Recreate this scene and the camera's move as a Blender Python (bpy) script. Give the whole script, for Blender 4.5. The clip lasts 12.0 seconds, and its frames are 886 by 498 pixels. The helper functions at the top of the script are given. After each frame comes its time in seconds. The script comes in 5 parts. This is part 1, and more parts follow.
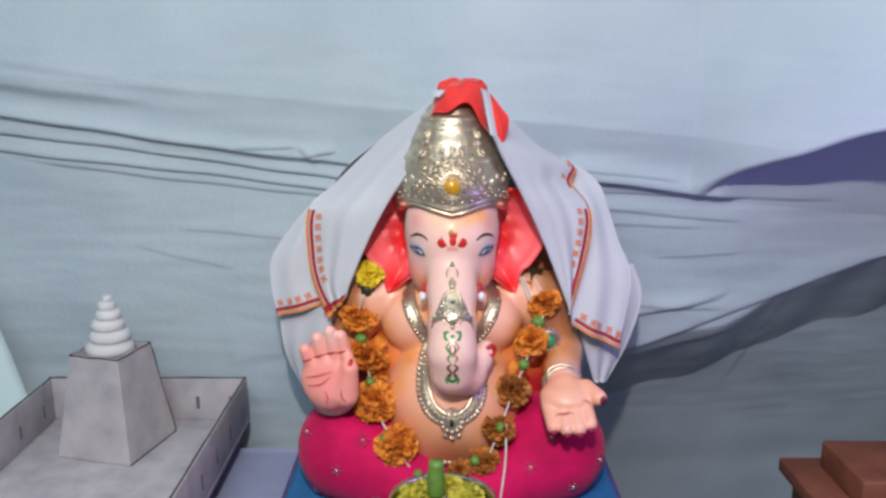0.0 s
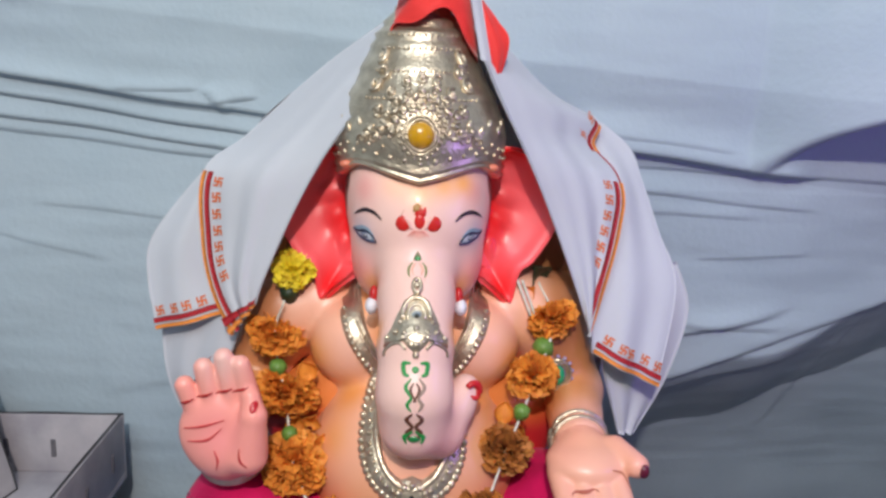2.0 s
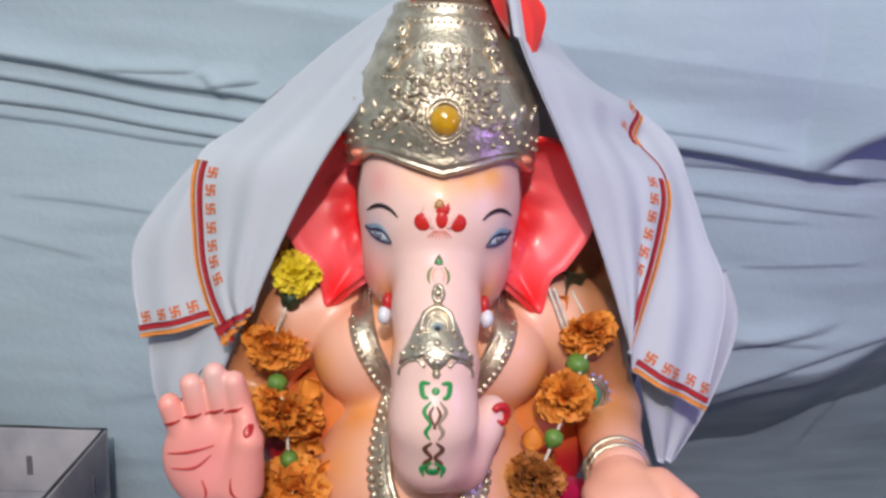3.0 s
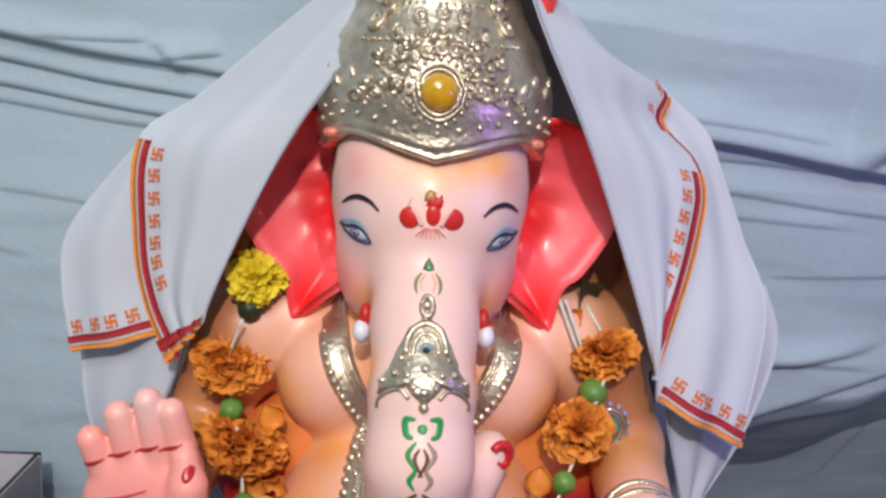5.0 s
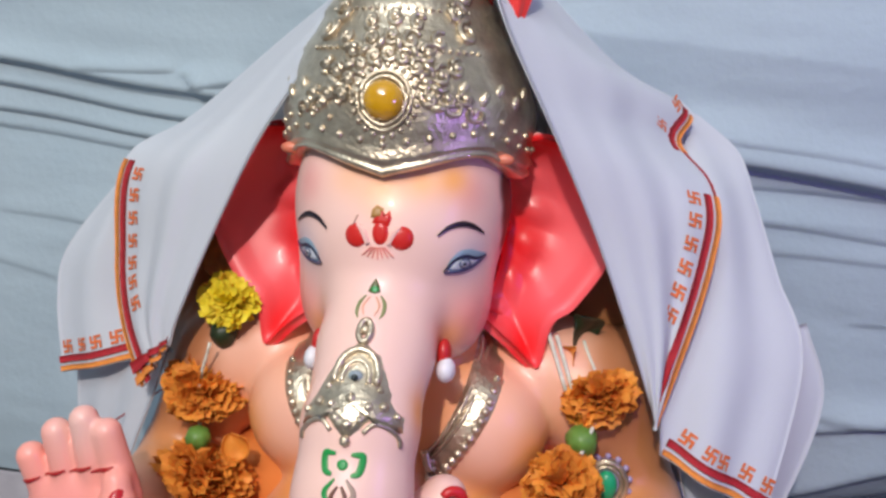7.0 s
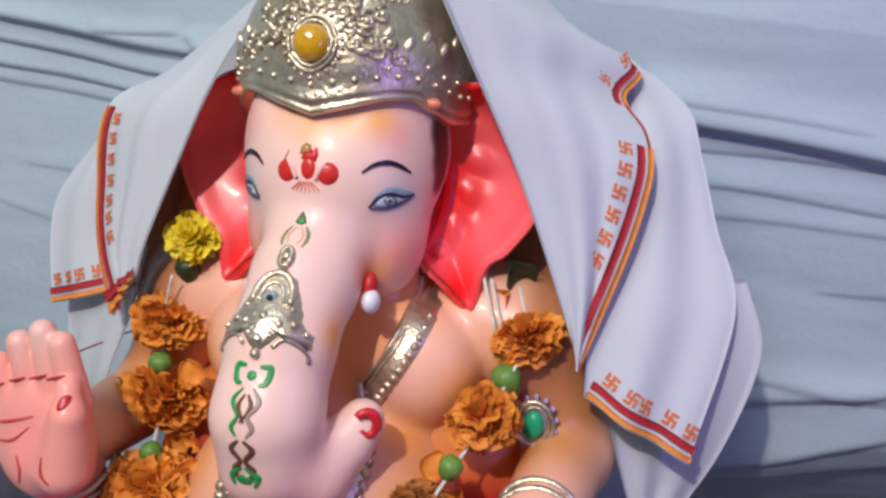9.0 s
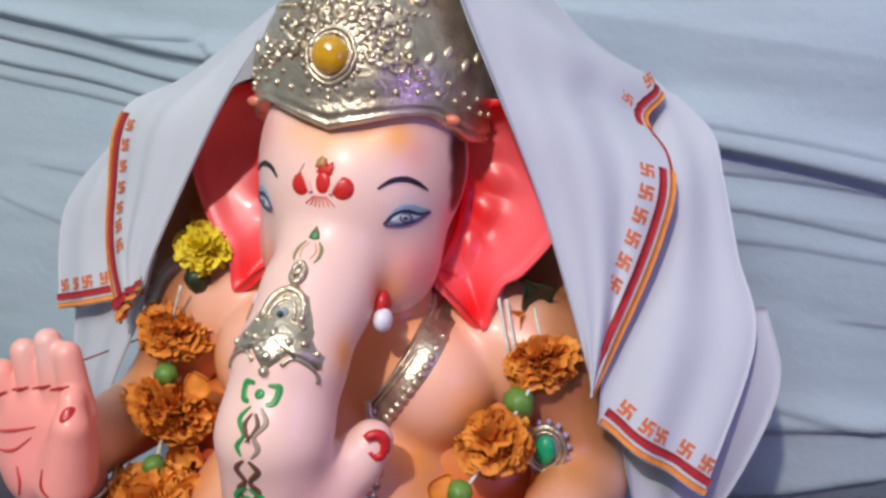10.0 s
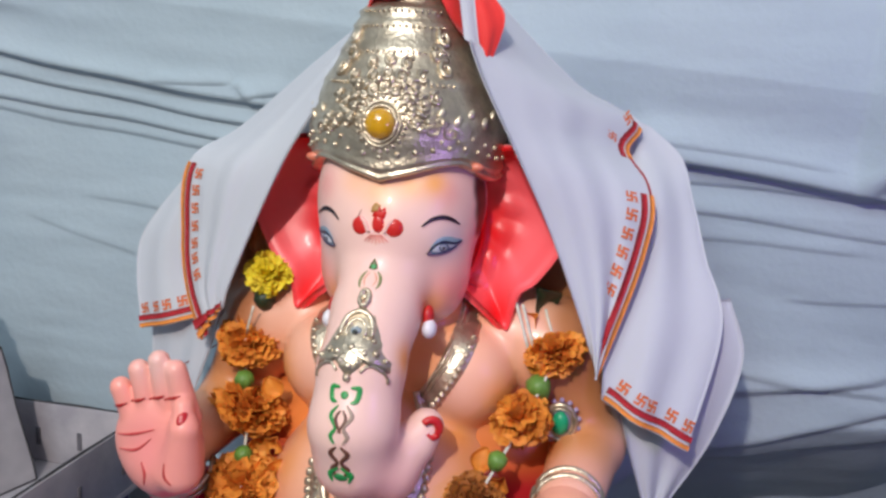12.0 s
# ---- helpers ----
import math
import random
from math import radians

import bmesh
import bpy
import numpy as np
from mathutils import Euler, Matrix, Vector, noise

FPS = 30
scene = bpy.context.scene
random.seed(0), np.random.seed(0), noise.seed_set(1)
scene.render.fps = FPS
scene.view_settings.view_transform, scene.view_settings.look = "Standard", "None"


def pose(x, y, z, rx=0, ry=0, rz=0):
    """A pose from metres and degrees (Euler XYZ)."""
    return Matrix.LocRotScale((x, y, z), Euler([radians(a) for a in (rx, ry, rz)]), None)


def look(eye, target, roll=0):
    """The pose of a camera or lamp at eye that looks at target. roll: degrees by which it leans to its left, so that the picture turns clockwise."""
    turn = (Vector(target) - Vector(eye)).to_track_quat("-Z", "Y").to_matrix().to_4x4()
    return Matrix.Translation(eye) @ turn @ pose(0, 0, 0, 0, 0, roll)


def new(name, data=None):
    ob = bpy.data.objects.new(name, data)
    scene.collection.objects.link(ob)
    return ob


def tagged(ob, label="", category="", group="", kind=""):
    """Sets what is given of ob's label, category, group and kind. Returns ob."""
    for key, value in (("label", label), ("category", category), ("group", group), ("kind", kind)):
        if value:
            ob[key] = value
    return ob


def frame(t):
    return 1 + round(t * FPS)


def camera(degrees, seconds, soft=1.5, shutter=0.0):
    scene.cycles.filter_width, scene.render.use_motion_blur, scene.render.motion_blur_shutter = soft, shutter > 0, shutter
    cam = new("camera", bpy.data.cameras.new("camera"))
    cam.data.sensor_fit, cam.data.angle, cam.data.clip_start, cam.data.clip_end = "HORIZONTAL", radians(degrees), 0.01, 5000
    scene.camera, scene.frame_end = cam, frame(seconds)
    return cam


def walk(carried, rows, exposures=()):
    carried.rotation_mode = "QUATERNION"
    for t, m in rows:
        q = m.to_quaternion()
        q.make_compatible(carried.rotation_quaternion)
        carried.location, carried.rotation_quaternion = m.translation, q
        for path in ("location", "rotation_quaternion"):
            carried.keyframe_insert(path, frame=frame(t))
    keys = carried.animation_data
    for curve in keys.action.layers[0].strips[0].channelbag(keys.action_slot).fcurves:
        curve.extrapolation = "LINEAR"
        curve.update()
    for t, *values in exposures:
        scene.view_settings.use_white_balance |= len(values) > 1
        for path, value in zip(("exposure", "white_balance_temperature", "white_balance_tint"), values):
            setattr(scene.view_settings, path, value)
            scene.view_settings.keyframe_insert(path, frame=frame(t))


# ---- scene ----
cam = camera(56.0, 12.0, soft=2.8)
METRES, EYE, TILT, LEAN, TURN = 1.05, 1.4, -13.0, 0.0, 0.0
ROWS = [
    (0.0, 0.0, 0.0, 0.0, -0.0, 0.0, -0.0),
    (0.5, -0.0057, 0.1479, -0.0056, -1.32, -0.04, -1.46),
    (1.0, -0.0003, 0.2587, -0.0092, -2.75, 0.43, -0.41),
    (1.5, 0.0046, 0.3151, -0.0188, -2.39, -0.0, -0.84),
    (2.0, 0.0038, 0.3667, -0.019, -2.39, 0.57, -1.39),
    (2.5, -0.0075, 0.4144, -0.0179, -2.22, 0.9, -1.85),
    (4.5, -0.0082, 0.541, -0.0224, -2.76, 0.47, -2.93),
    (5.0, -0.0049, 0.5642, -0.0178, -2.92, 1.01, -3.09),
    (5.5, -0.004, 0.5869, -0.021, -2.78, 0.28, -2.92),
    (6.0, 0.0029, 0.6291, -0.0321, -2.4, 2.02, -2.64),
    (6.5, 0.0395, 0.627, -0.0302, 3.76, 3.42, -3.22),
    (7.0, 0.1054, 0.6093, -0.0279, 7.5, 4.15, -4.73),
    (7.5, 0.1542, 0.5975, -0.0436, 10.48, 3.87, -6.7),
    (9.5, 0.1993, 0.6062, -0.0542, 13.28, 3.44, -7.41),
    (10.0, 0.1909, 0.6114, -0.0484, 13.27, 3.97, -8.64),
    (10.5, 0.1925, 0.6098, -0.0476, 13.35, 4.14, -8.76),
    (11.0, 0.1949, 0.5942, -0.0414, 13.39, 4.34, -8.11),
    (11.5, 0.1889, 0.5577, -0.0387, 12.95, 3.81, -8.25),
    (12.0, 0.1747, 0.4816, -0.0245, 11.45, 2.08, -5.5),
]
walk(cam, [(t, pose(0, 0, EYE, TILT, LEAN, TURN) @ pose(METRES * x, METRES * y, METRES * z, 90 + pitch, roll, yaw)) for t, x, y, z, yaw, pitch, roll in ROWS])

# ---- light ----
def lamp(name, kind, at_, to, energy, colour, size):
    d = bpy.data.lights.new(name, kind)
    d.energy, d.color = energy, colour
    if kind == "AREA":
        d.size = size
    else:
        d.shadow_soft_size = size
    ob = new(name, d)
    ob.matrix_world = look(at_, to)
    return ob


world = bpy.data.worlds.new("world")
scene.world = world
world.use_nodes = True
world.node_tree.nodes["Background"].inputs[0].default_value = (0.55, 0.65, 0.75, 1)
world.node_tree.nodes["Background"].inputs[1].default_value = 0.08
lamp("bulb_light", "POINT", (-0.02, -0.12, 1.93), (0, 1.1, 1.1), 54.0, (1.0, 0.88, 0.79), 0.025)
# soft cool fill added overhead; no such lamp is known here
lamp("fill_light", "AREA", (-0.35, -0.3, 2.52), (-0.2, 1.2, 1.2), 21.0, (0.80, 0.93, 1.0), 0.9)
lamp("purple_light", "POINT", (0.50, 0.78, 1.22), (0, 1.1, 1.1), 2.0, (0.40, 0.20, 1.0), 0.05)
scene.view_settings.exposure = 0.0


# ---- materials ----
def material(name, colour, rough=0.5, metal=0.0, vary=0.12, scale=30.0, bump=0.15, bump_scale=200.0, spec=0.5,
             sheen=0.0, second=None, attribute=None, distance=0.001, clear=0.0, glow_through=0.0):
    m = bpy.data.materials.new(name)
    m.use_nodes = True
    nt = m.node_tree
    b = nt.nodes["Principled BSDF"]
    link = nt.links.new
    tc = nt.nodes.new("ShaderNodeTexCoord")
    n1 = nt.nodes.new("ShaderNodeTexNoise")
    n1.inputs["Scale"].default_value, n1.inputs["Detail"].default_value = scale, 6
    link(tc.outputs["Object"], n1.inputs["Vector"])
    n2 = nt.nodes.new("ShaderNodeTexNoise")
    n2.inputs["Scale"].default_value, n2.inputs["Detail"].default_value = bump_scale, 4
    link(tc.outputs["Object"], n2.inputs["Vector"])
    mix = nt.nodes.new("ShaderNodeMix")
    mix.data_type, mix.blend_type = "RGBA", "MIX"
    ramp = nt.nodes.new("ShaderNodeMapRange")
    ramp.inputs["From Min"].default_value, ramp.inputs["From Max"].default_value = 0.3, 0.7
    link(n1.outputs["Fac"], ramp.inputs["Value"])
    link(ramp.outputs["Result"], mix.inputs["Factor"])
    dark = tuple(c * (1 - vary) for c in colour) if second is None else second
    if attribute:
        a = nt.nodes.new("ShaderNodeAttribute")
        a.attribute_name = attribute
        mul = nt.nodes.new("ShaderNodeMix")
        mul.data_type, mul.blend_type = "RGBA", "MULTIPLY"
        mul.inputs["Factor"].default_value = 1.0
        link(a.outputs["Color"], mul.inputs["A"])
        mul.inputs["B"].default_value = (1 - vary, 1 - vary, 1 - vary, 1)
        link(a.outputs["Color"], mix.inputs["A"])
        link(mul.outputs["Result"], mix.inputs["B"])
    else:
        mix.inputs["A"].default_value, mix.inputs["B"].default_value = (*colour, 1), (*dark, 1)
    link(mix.outputs["Result"], b.inputs["Base Color"])
    b.inputs["Roughness"].default_value, b.inputs["Metallic"].default_value = rough, metal
    b.inputs["Specular IOR Level"].default_value = spec
    b.inputs["Sheen Weight"].default_value = sheen
    b.inputs["Coat Weight"].default_value = clear
    b.inputs["Coat Roughness"].default_value = 0.12
    bp = nt.nodes.new("ShaderNodeBump")
    bp.inputs["Strength"].default_value, bp.inputs["Distance"].default_value = bump, distance
    link(n2.outputs["Fac"], bp.inputs["Height"])
    link(bp.outputs["Normal"], b.inputs["Normal"])
    rr = nt.nodes.new("ShaderNodeMapRange")
    rr.inputs["To Min"].default_value, rr.inputs["To Max"].default_value = max(rough - 0.08, 0.02), min(rough + 0.1, 1)
    link(n1.outputs["Fac"], rr.inputs["Value"])
    link(rr.outputs["Result"], b.inputs["Roughness"])
    if glow_through:
        b.inputs["Subsurface Weight"].default_value = glow_through
        b.inputs["Subsurface Radius"].default_value = (0.004, 0.002, 0.0015)
        b.inputs["Subsurface Scale"].default_value = 1.0
    return m


PAINT = material("statue_paint", (1, 1, 1), 0.37, vary=0.07, scale=14, bump=0.05, bump_scale=90, attribute="paint", clear=0.06)
GOLD = material("gold_paint", (0.80, 0.69, 0.53), 0.32, 0.85, second=(0.46, 0.38, 0.28), scale=70, bump=0.8, bump_scale=330)
VELVET = material("pink_velvet", (0.66, 0.002, 0.10), 0.8, vary=0.35, scale=25, bump=0.35, bump_scale=500, sheen=0.08, spec=0.25)
AMBER = material("amber_glass", (0.92, 0.48, 0.01), 0.10, vary=0.3, scale=60, bump=0.0, clear=1.0)
SHAWL = material("white_cotton", (0.54, 0.56, 0.615), 0.85, vary=0.05, scale=12, bump=0.35, bump_scale=900, sheen=0.1, distance=0.0006)
STRIPE_RED = material("red_weave", (0.44, 0.015, 0.025), 0.8, vary=0.2, scale=200, bump=0.3, bump_scale=1200)
STRIPE_ORANGE = material("orange_weave", (0.85, 0.28, 0.05), 0.8, vary=0.2, scale=200, bump=0.3, bump_scale=1200)
MOTIF = material("orange_print", (0.75, 0.17, 0.05), 0.8, vary=0.25, scale=300, bump=0.2, bump_scale=900)
RED_CLOTH = material("red_cloth", (0.80, 0.025, 0.02), 0.7, vary=0.2, scale=40, bump=0.3, bump_scale=800, sheen=0.2)
BACKCLOTH = material("grey_cloth", (0.440, 0.525, 0.590), 0.85, second=(0.375, 0.465, 0.535), scale=5, bump=0.4, bump_scale=120, distance=0.002)
CARD = material("painted_cardboard", (0.50, 0.47, 0.50), 0.8, second=(0.34, 0.32, 0.36), scale=22, bump=0.4, bump_scale=160)
CARD_WHITE = material("white_foam", (0.62, 0.63, 0.65), 0.7, vary=0.1, scale=30, bump=0.3, bump_scale=200)
SLOT = material("grey_marks", (0.15, 0.14, 0.16), 0.8, vary=0.3, scale=80, bump=0.2)
INK = material("black_line", (0.03, 0.03, 0.035), 0.7, vary=0.3, scale=80, bump=0.2)
PURPLE_CLOTH = material("purple_cloth", (0.10, 0.07, 0.22), 0.85, vary=0.3, scale=20, bump=0.3)
BLUE = material("blue_cloth", (0.02, 0.16, 0.40), 0.7, vary=0.25, scale=30, bump=0.3, bump_scale=600)
WOOD = material("brown_board", (0.26, 0.09, 0.05), 0.6, second=(0.16, 0.05, 0.03), scale=18, bump=0.3, bump_scale=120)
FLOOR = material("grey_floor", (0.16, 0.15, 0.15), 0.6, vary=0.25, scale=6, bump=0.2)
TABLECLOTH = material("lilac_tablecloth", (0.30, 0.33, 0.50), 0.85, vary=0.15, scale=14, bump=0.3, bump_scale=600)
DARK_LEAF = material("dark_leaf", (0.022, 0.040, 0.014), 0.5, vary=0.4, scale=90, bump=0.3)
LEAF = material("green_leaf", (0.15, 0.30, 0.05), 0.45, vary=0.35, scale=90, bump=0.3)
STRING = material("cotton_string", (0.75, 0.72, 0.62), 0.9, vary=0.2, scale=200, bump=0.4)
STEEL = material("steel", (0.75, 0.74, 0.72), 0.22, 1.0, vary=0.15, scale=40, bump=0.1)


def petal_material(name, colour, dark):
    m = material(name, colour, 0.65, second=dark, scale=75, bump=0.3, bump_scale=300, glow_through=0.15)
    return m


MARIGOLD = petal_material("marigold_petal", (0.88, 0.34, 0.045), (0.66, 0.20, 0.025))
WILTED = petal_material("wilted_petal", (0.60, 0.22, 0.04), (0.32, 0.10, 0.02))
YELLOW = petal_material("yellow_petal", (0.90, 0.74, 0.03), (0.76, 0.55, 0.03))
PRASAD = petal_material("yellow_green_petal", (0.62, 0.52, 0.05), (0.36, 0.36, 0.04))
AMBER.node_tree.nodes["Principled BSDF"].inputs["Transmission Weight"].default_value = 0.25

# the statue stands here, on the table; everything near it is laid out from this point
BASE = Vector((0.012, 1.13, 0.76))


# ---- building ----
def thing(name, at_=(0, 0, 0), label="", category="", group="", kind=""):
    ob = new(name)
    ob.location = BASE + Vector(at_)
    ob.empty_display_size = 0.02
    return tagged(ob, label, category, group, kind)


def mesh_object(name, verts, faces, mats, smooth=True, face_mats=None, colours=None):
    me = bpy.data.meshes.new(name)
    me.from_pydata([tuple(map(float, v)) for v in verts], [], [tuple(map(int, f)) for f in faces])
    for m in mats:
        me.materials.append(m)
    if face_mats is not None:
        me.polygons.foreach_set("material_index", np.asarray(face_mats, dtype=np.int32))
    me.polygons.foreach_set("use_smooth", np.full(len(me.polygons), smooth))
    if colours is not None:
        a = me.attributes.new("paint", "FLOAT_COLOR", "POINT")
        c = np.ones((len(verts), 4), dtype=np.float32)
        c[:, :3] = colours
        a.data.foreach_set("color", c.ravel())
    me.update()
    return new(name, me)


def part(name, geo, mat, parent, label="", smooth=True):
    """One mesh under a thing or under a part; geo is (verts, faces) laid out from BASE."""
    verts, faces = geo
    top = parent
    off = Vector((0, 0, 0))
    while top is not None:
        off += top.location
        top = top.parent
    shift = np.array(BASE - off)
    ob = mesh_object(name, np.asarray(verts, dtype=float) + shift, faces, [mat], smooth)
    ob.parent = parent
    return tagged(ob, label)


def from_bm(bm):
    bm.verts.index_update()
    out = (np.array([v.co[:] for v in bm.verts]), [tuple(v.index for v in f.verts) for f in bm.faces])
    bm.free()
    return out


def box(lo, hi, bevel=0.002, turn=None, segments=2):
    bm = bmesh.new()
    bmesh.ops.create_cube(bm, size=1)
    lo, hi = Vector(lo), Vector(hi)
    for v in bm.verts:
        v.co = Vector([lo[i] + (hi[i] - lo[i]) * (v.co[i] + 0.5) for i in range(3)])
    if bevel:
        bmesh.ops.bevel(bm, geom=list(bm.edges), offset=bevel, segments=segments, profile=0.5, affect="EDGES")
    if turn:
        bmesh.ops.transform(bm, matrix=turn, verts=bm.verts)
    return from_bm(bm)


def ball(c, r, nu=12, nv=8, turn=None):
    v, f = [], []
    for j in range(nv + 1):
        b = math.pi * j / nv
        for i in range(nu):
            a = 2 * math.pi * i / nu
            v.append((math.sin(b) * math.cos(a), math.sin(b) * math.sin(a), math.cos(b)))
    for j in range(nv):
        for i in range(nu):
            k = (i + 1) % nu
            f.append((j * nu + i, (j + 1) * nu + i, (j + 1) * nu + k, j * nu + k))
    v = np.array(v) * (np.array(r) if np.ndim(r) else r)
    if turn is not None:
        v = v @ np.array(turn.to_3x3()).T
    return v + np.array(c), f


def lathe(profile, n=48, squash=1.0, centre=(0, 0), warp=None):
    v, f = [], []
    for r, z in profile:
        for i in range(n):
            a = 2 * math.pi * i / n
            v.append((centre[0] + r * math.sin(a), centre[1] - r * squash * math.cos(a), z + (warp(a, z) if warp else 0)))
    for j in range(len(profile) - 1):
        for i in range(n):
            k = (i + 1) % n
            f.append((j * n + i, j * n + k, (j + 1) * n + k, (j + 1) * n + i))
    return np.array(v), f


def spline(pts, n):
    """n points along a smooth curve through pts."""
    p = np.array(pts, dtype=float)
    p = np.vstack([2 * p[0] - p[1], p, 2 * p[-1] - p[-2]])
    m = len(p) - 3
    out = []
    for s in np.linspace(0, m - 1e-9, n):
        i = int(s)
        t = s - i
        a, b, c, d = p[i:i + 4]
        out.append(0.5 * (2 * b + (c - a) * t + (2 * a - 5 * b + 4 * c - d) * t * t + (3 * b - a - 3 * c + d) * t ** 3))
    return np.array(out)


def tube(pts, r, n=8, steps=0, closed=False):
    p = spline(pts, steps) if steps else np.array(pts, dtype=float)
    m = len(p)
    rr = np.full(m, r) if np.ndim(r) == 0 else np.interp(np.linspace(0, 1, m), np.linspace(0, 1, len(r)), r)
    tan = np.gradient(p, axis=0)
    if closed:
        tan = np.roll(p, -1, axis=0) - np.roll(p, 1, axis=0)
    v, f = [], []
    for i in range(m):
        t = Vector(tan[i]).normalized()
        up = Vector((0, 0, 1)) if abs(t.z) < 0.9 else Vector((0, 1, 0))
        a = t.cross(up).normalized()
        b = a.cross(t)
        for k in range(n):
            w = 2 * math.pi * k / n
            v.append(Vector(p[i]) + (math.cos(w) * a + math.sin(w) * b) * float(rr[i]))
    for i in range(m if closed else m - 1):
        j = (i + 1) % m
        for k in range(n):
            l = (k + 1) % n
            f.append((i * n + k, i * n + l, j * n + l, j * n + k))
    if not closed:
        f.append(tuple(range(n))[::-1])
        f.append(tuple((m - 1) * n + k for k in range(n)))
    return np.array([tuple(x) for x in v]), f


def sheet(P, thick):
    """A cloth of that thickness over the grid of points P (rows, columns, 3)."""
    nu, nv = P.shape[:2]
    N = np.cross(np.gradient(P, axis=0), np.gradient(P, axis=1))
    N /= np.linalg.norm(N, axis=2, keepdims=True) + 1e-12
    v = np.concatenate([(P + N * thick / 2).reshape(-1, 3), (P - N * thick / 2).reshape(-1, 3)])
    f, k = [], nu * nv
    for i in range(nu - 1):
        for j in range(nv - 1):
            a, b, c, d = i * nv + j, i * nv + j + 1, (i + 1) * nv + j + 1, (i + 1) * nv + j
            f += [(a, d, c, b), (a + k, b + k, c + k, d + k)]
    rim = [i * nv for i in range(nu)] + [(nu - 1) * nv + j for j in range(1, nv)] \
        + [i * nv + nv - 1 for i in range(nu - 2, -1, -1)] + [j for j in range(nv - 2, 0, -1)]
    for a, b in zip(rim, rim[1:] + rim[:1]):
        f.append((a, b, b + k, a + k))
    return v, f


# ---- the place ----
def wall(name, lo, hi, mat, label):
    v, f = box(lo, hi, 0)
    ob = mesh_object(name, v, f, [mat], False)
    return tagged(ob, label, "wall" if "wall" in name else name, kind="structure")


wall("floor", (-2.3, -2.2, -0.1), (2.3, 2.3, 0.0), FLOOR, "plain grey concrete floor of the booth")
wall("ceiling", (-2.3, -2.2, 2.7), (2.3, 2.3, 2.8), BACKCLOTH, "pale grey cloth ceiling of the booth")
wall("wall_north", (-2.3, 2.20, 0.0), (2.3, 2.3, 2.7), BACKCLOTH, "pale grey cloth-clad wall behind the drape")
wall("wall_south", (-2.3, -2.3, 0.0), (2.3, -2.2, 2.7), BACKCLOTH, "pale grey cloth-clad wall of the booth")
wall("wall_west", (-2.4, -2.2, 0.0), (-2.3, 2.3, 2.7), BACKCLOTH, "pale grey cloth-clad side wall")
wall("wall_east", (2.3, -2.2, 0.0), (2.4, 2.3, 2.7), BACKCLOTH, "pale grey cloth-clad side wall")


def seg_dist(X, Z, a, b):
    """Distance from the line a-b (signed, above is positive), and how far along it."""
    ax, az = a
    dx, dz = b[0] - ax, b[1] - az
    l = math.hypot(dx, dz)
    s = ((X - ax) * dx + (Z - az) * dz) / (l * l)
    return ((Z - az) * dx - (X - ax) * dz) / l, s


def fade(s, a=0.12):
    e = lambda q: np.clip(q, 0, 1) ** 2 * (3 - 2 * np.clip(q, 0, 1))
    return e((s + a) / a) * e((1 + a - s) / a)


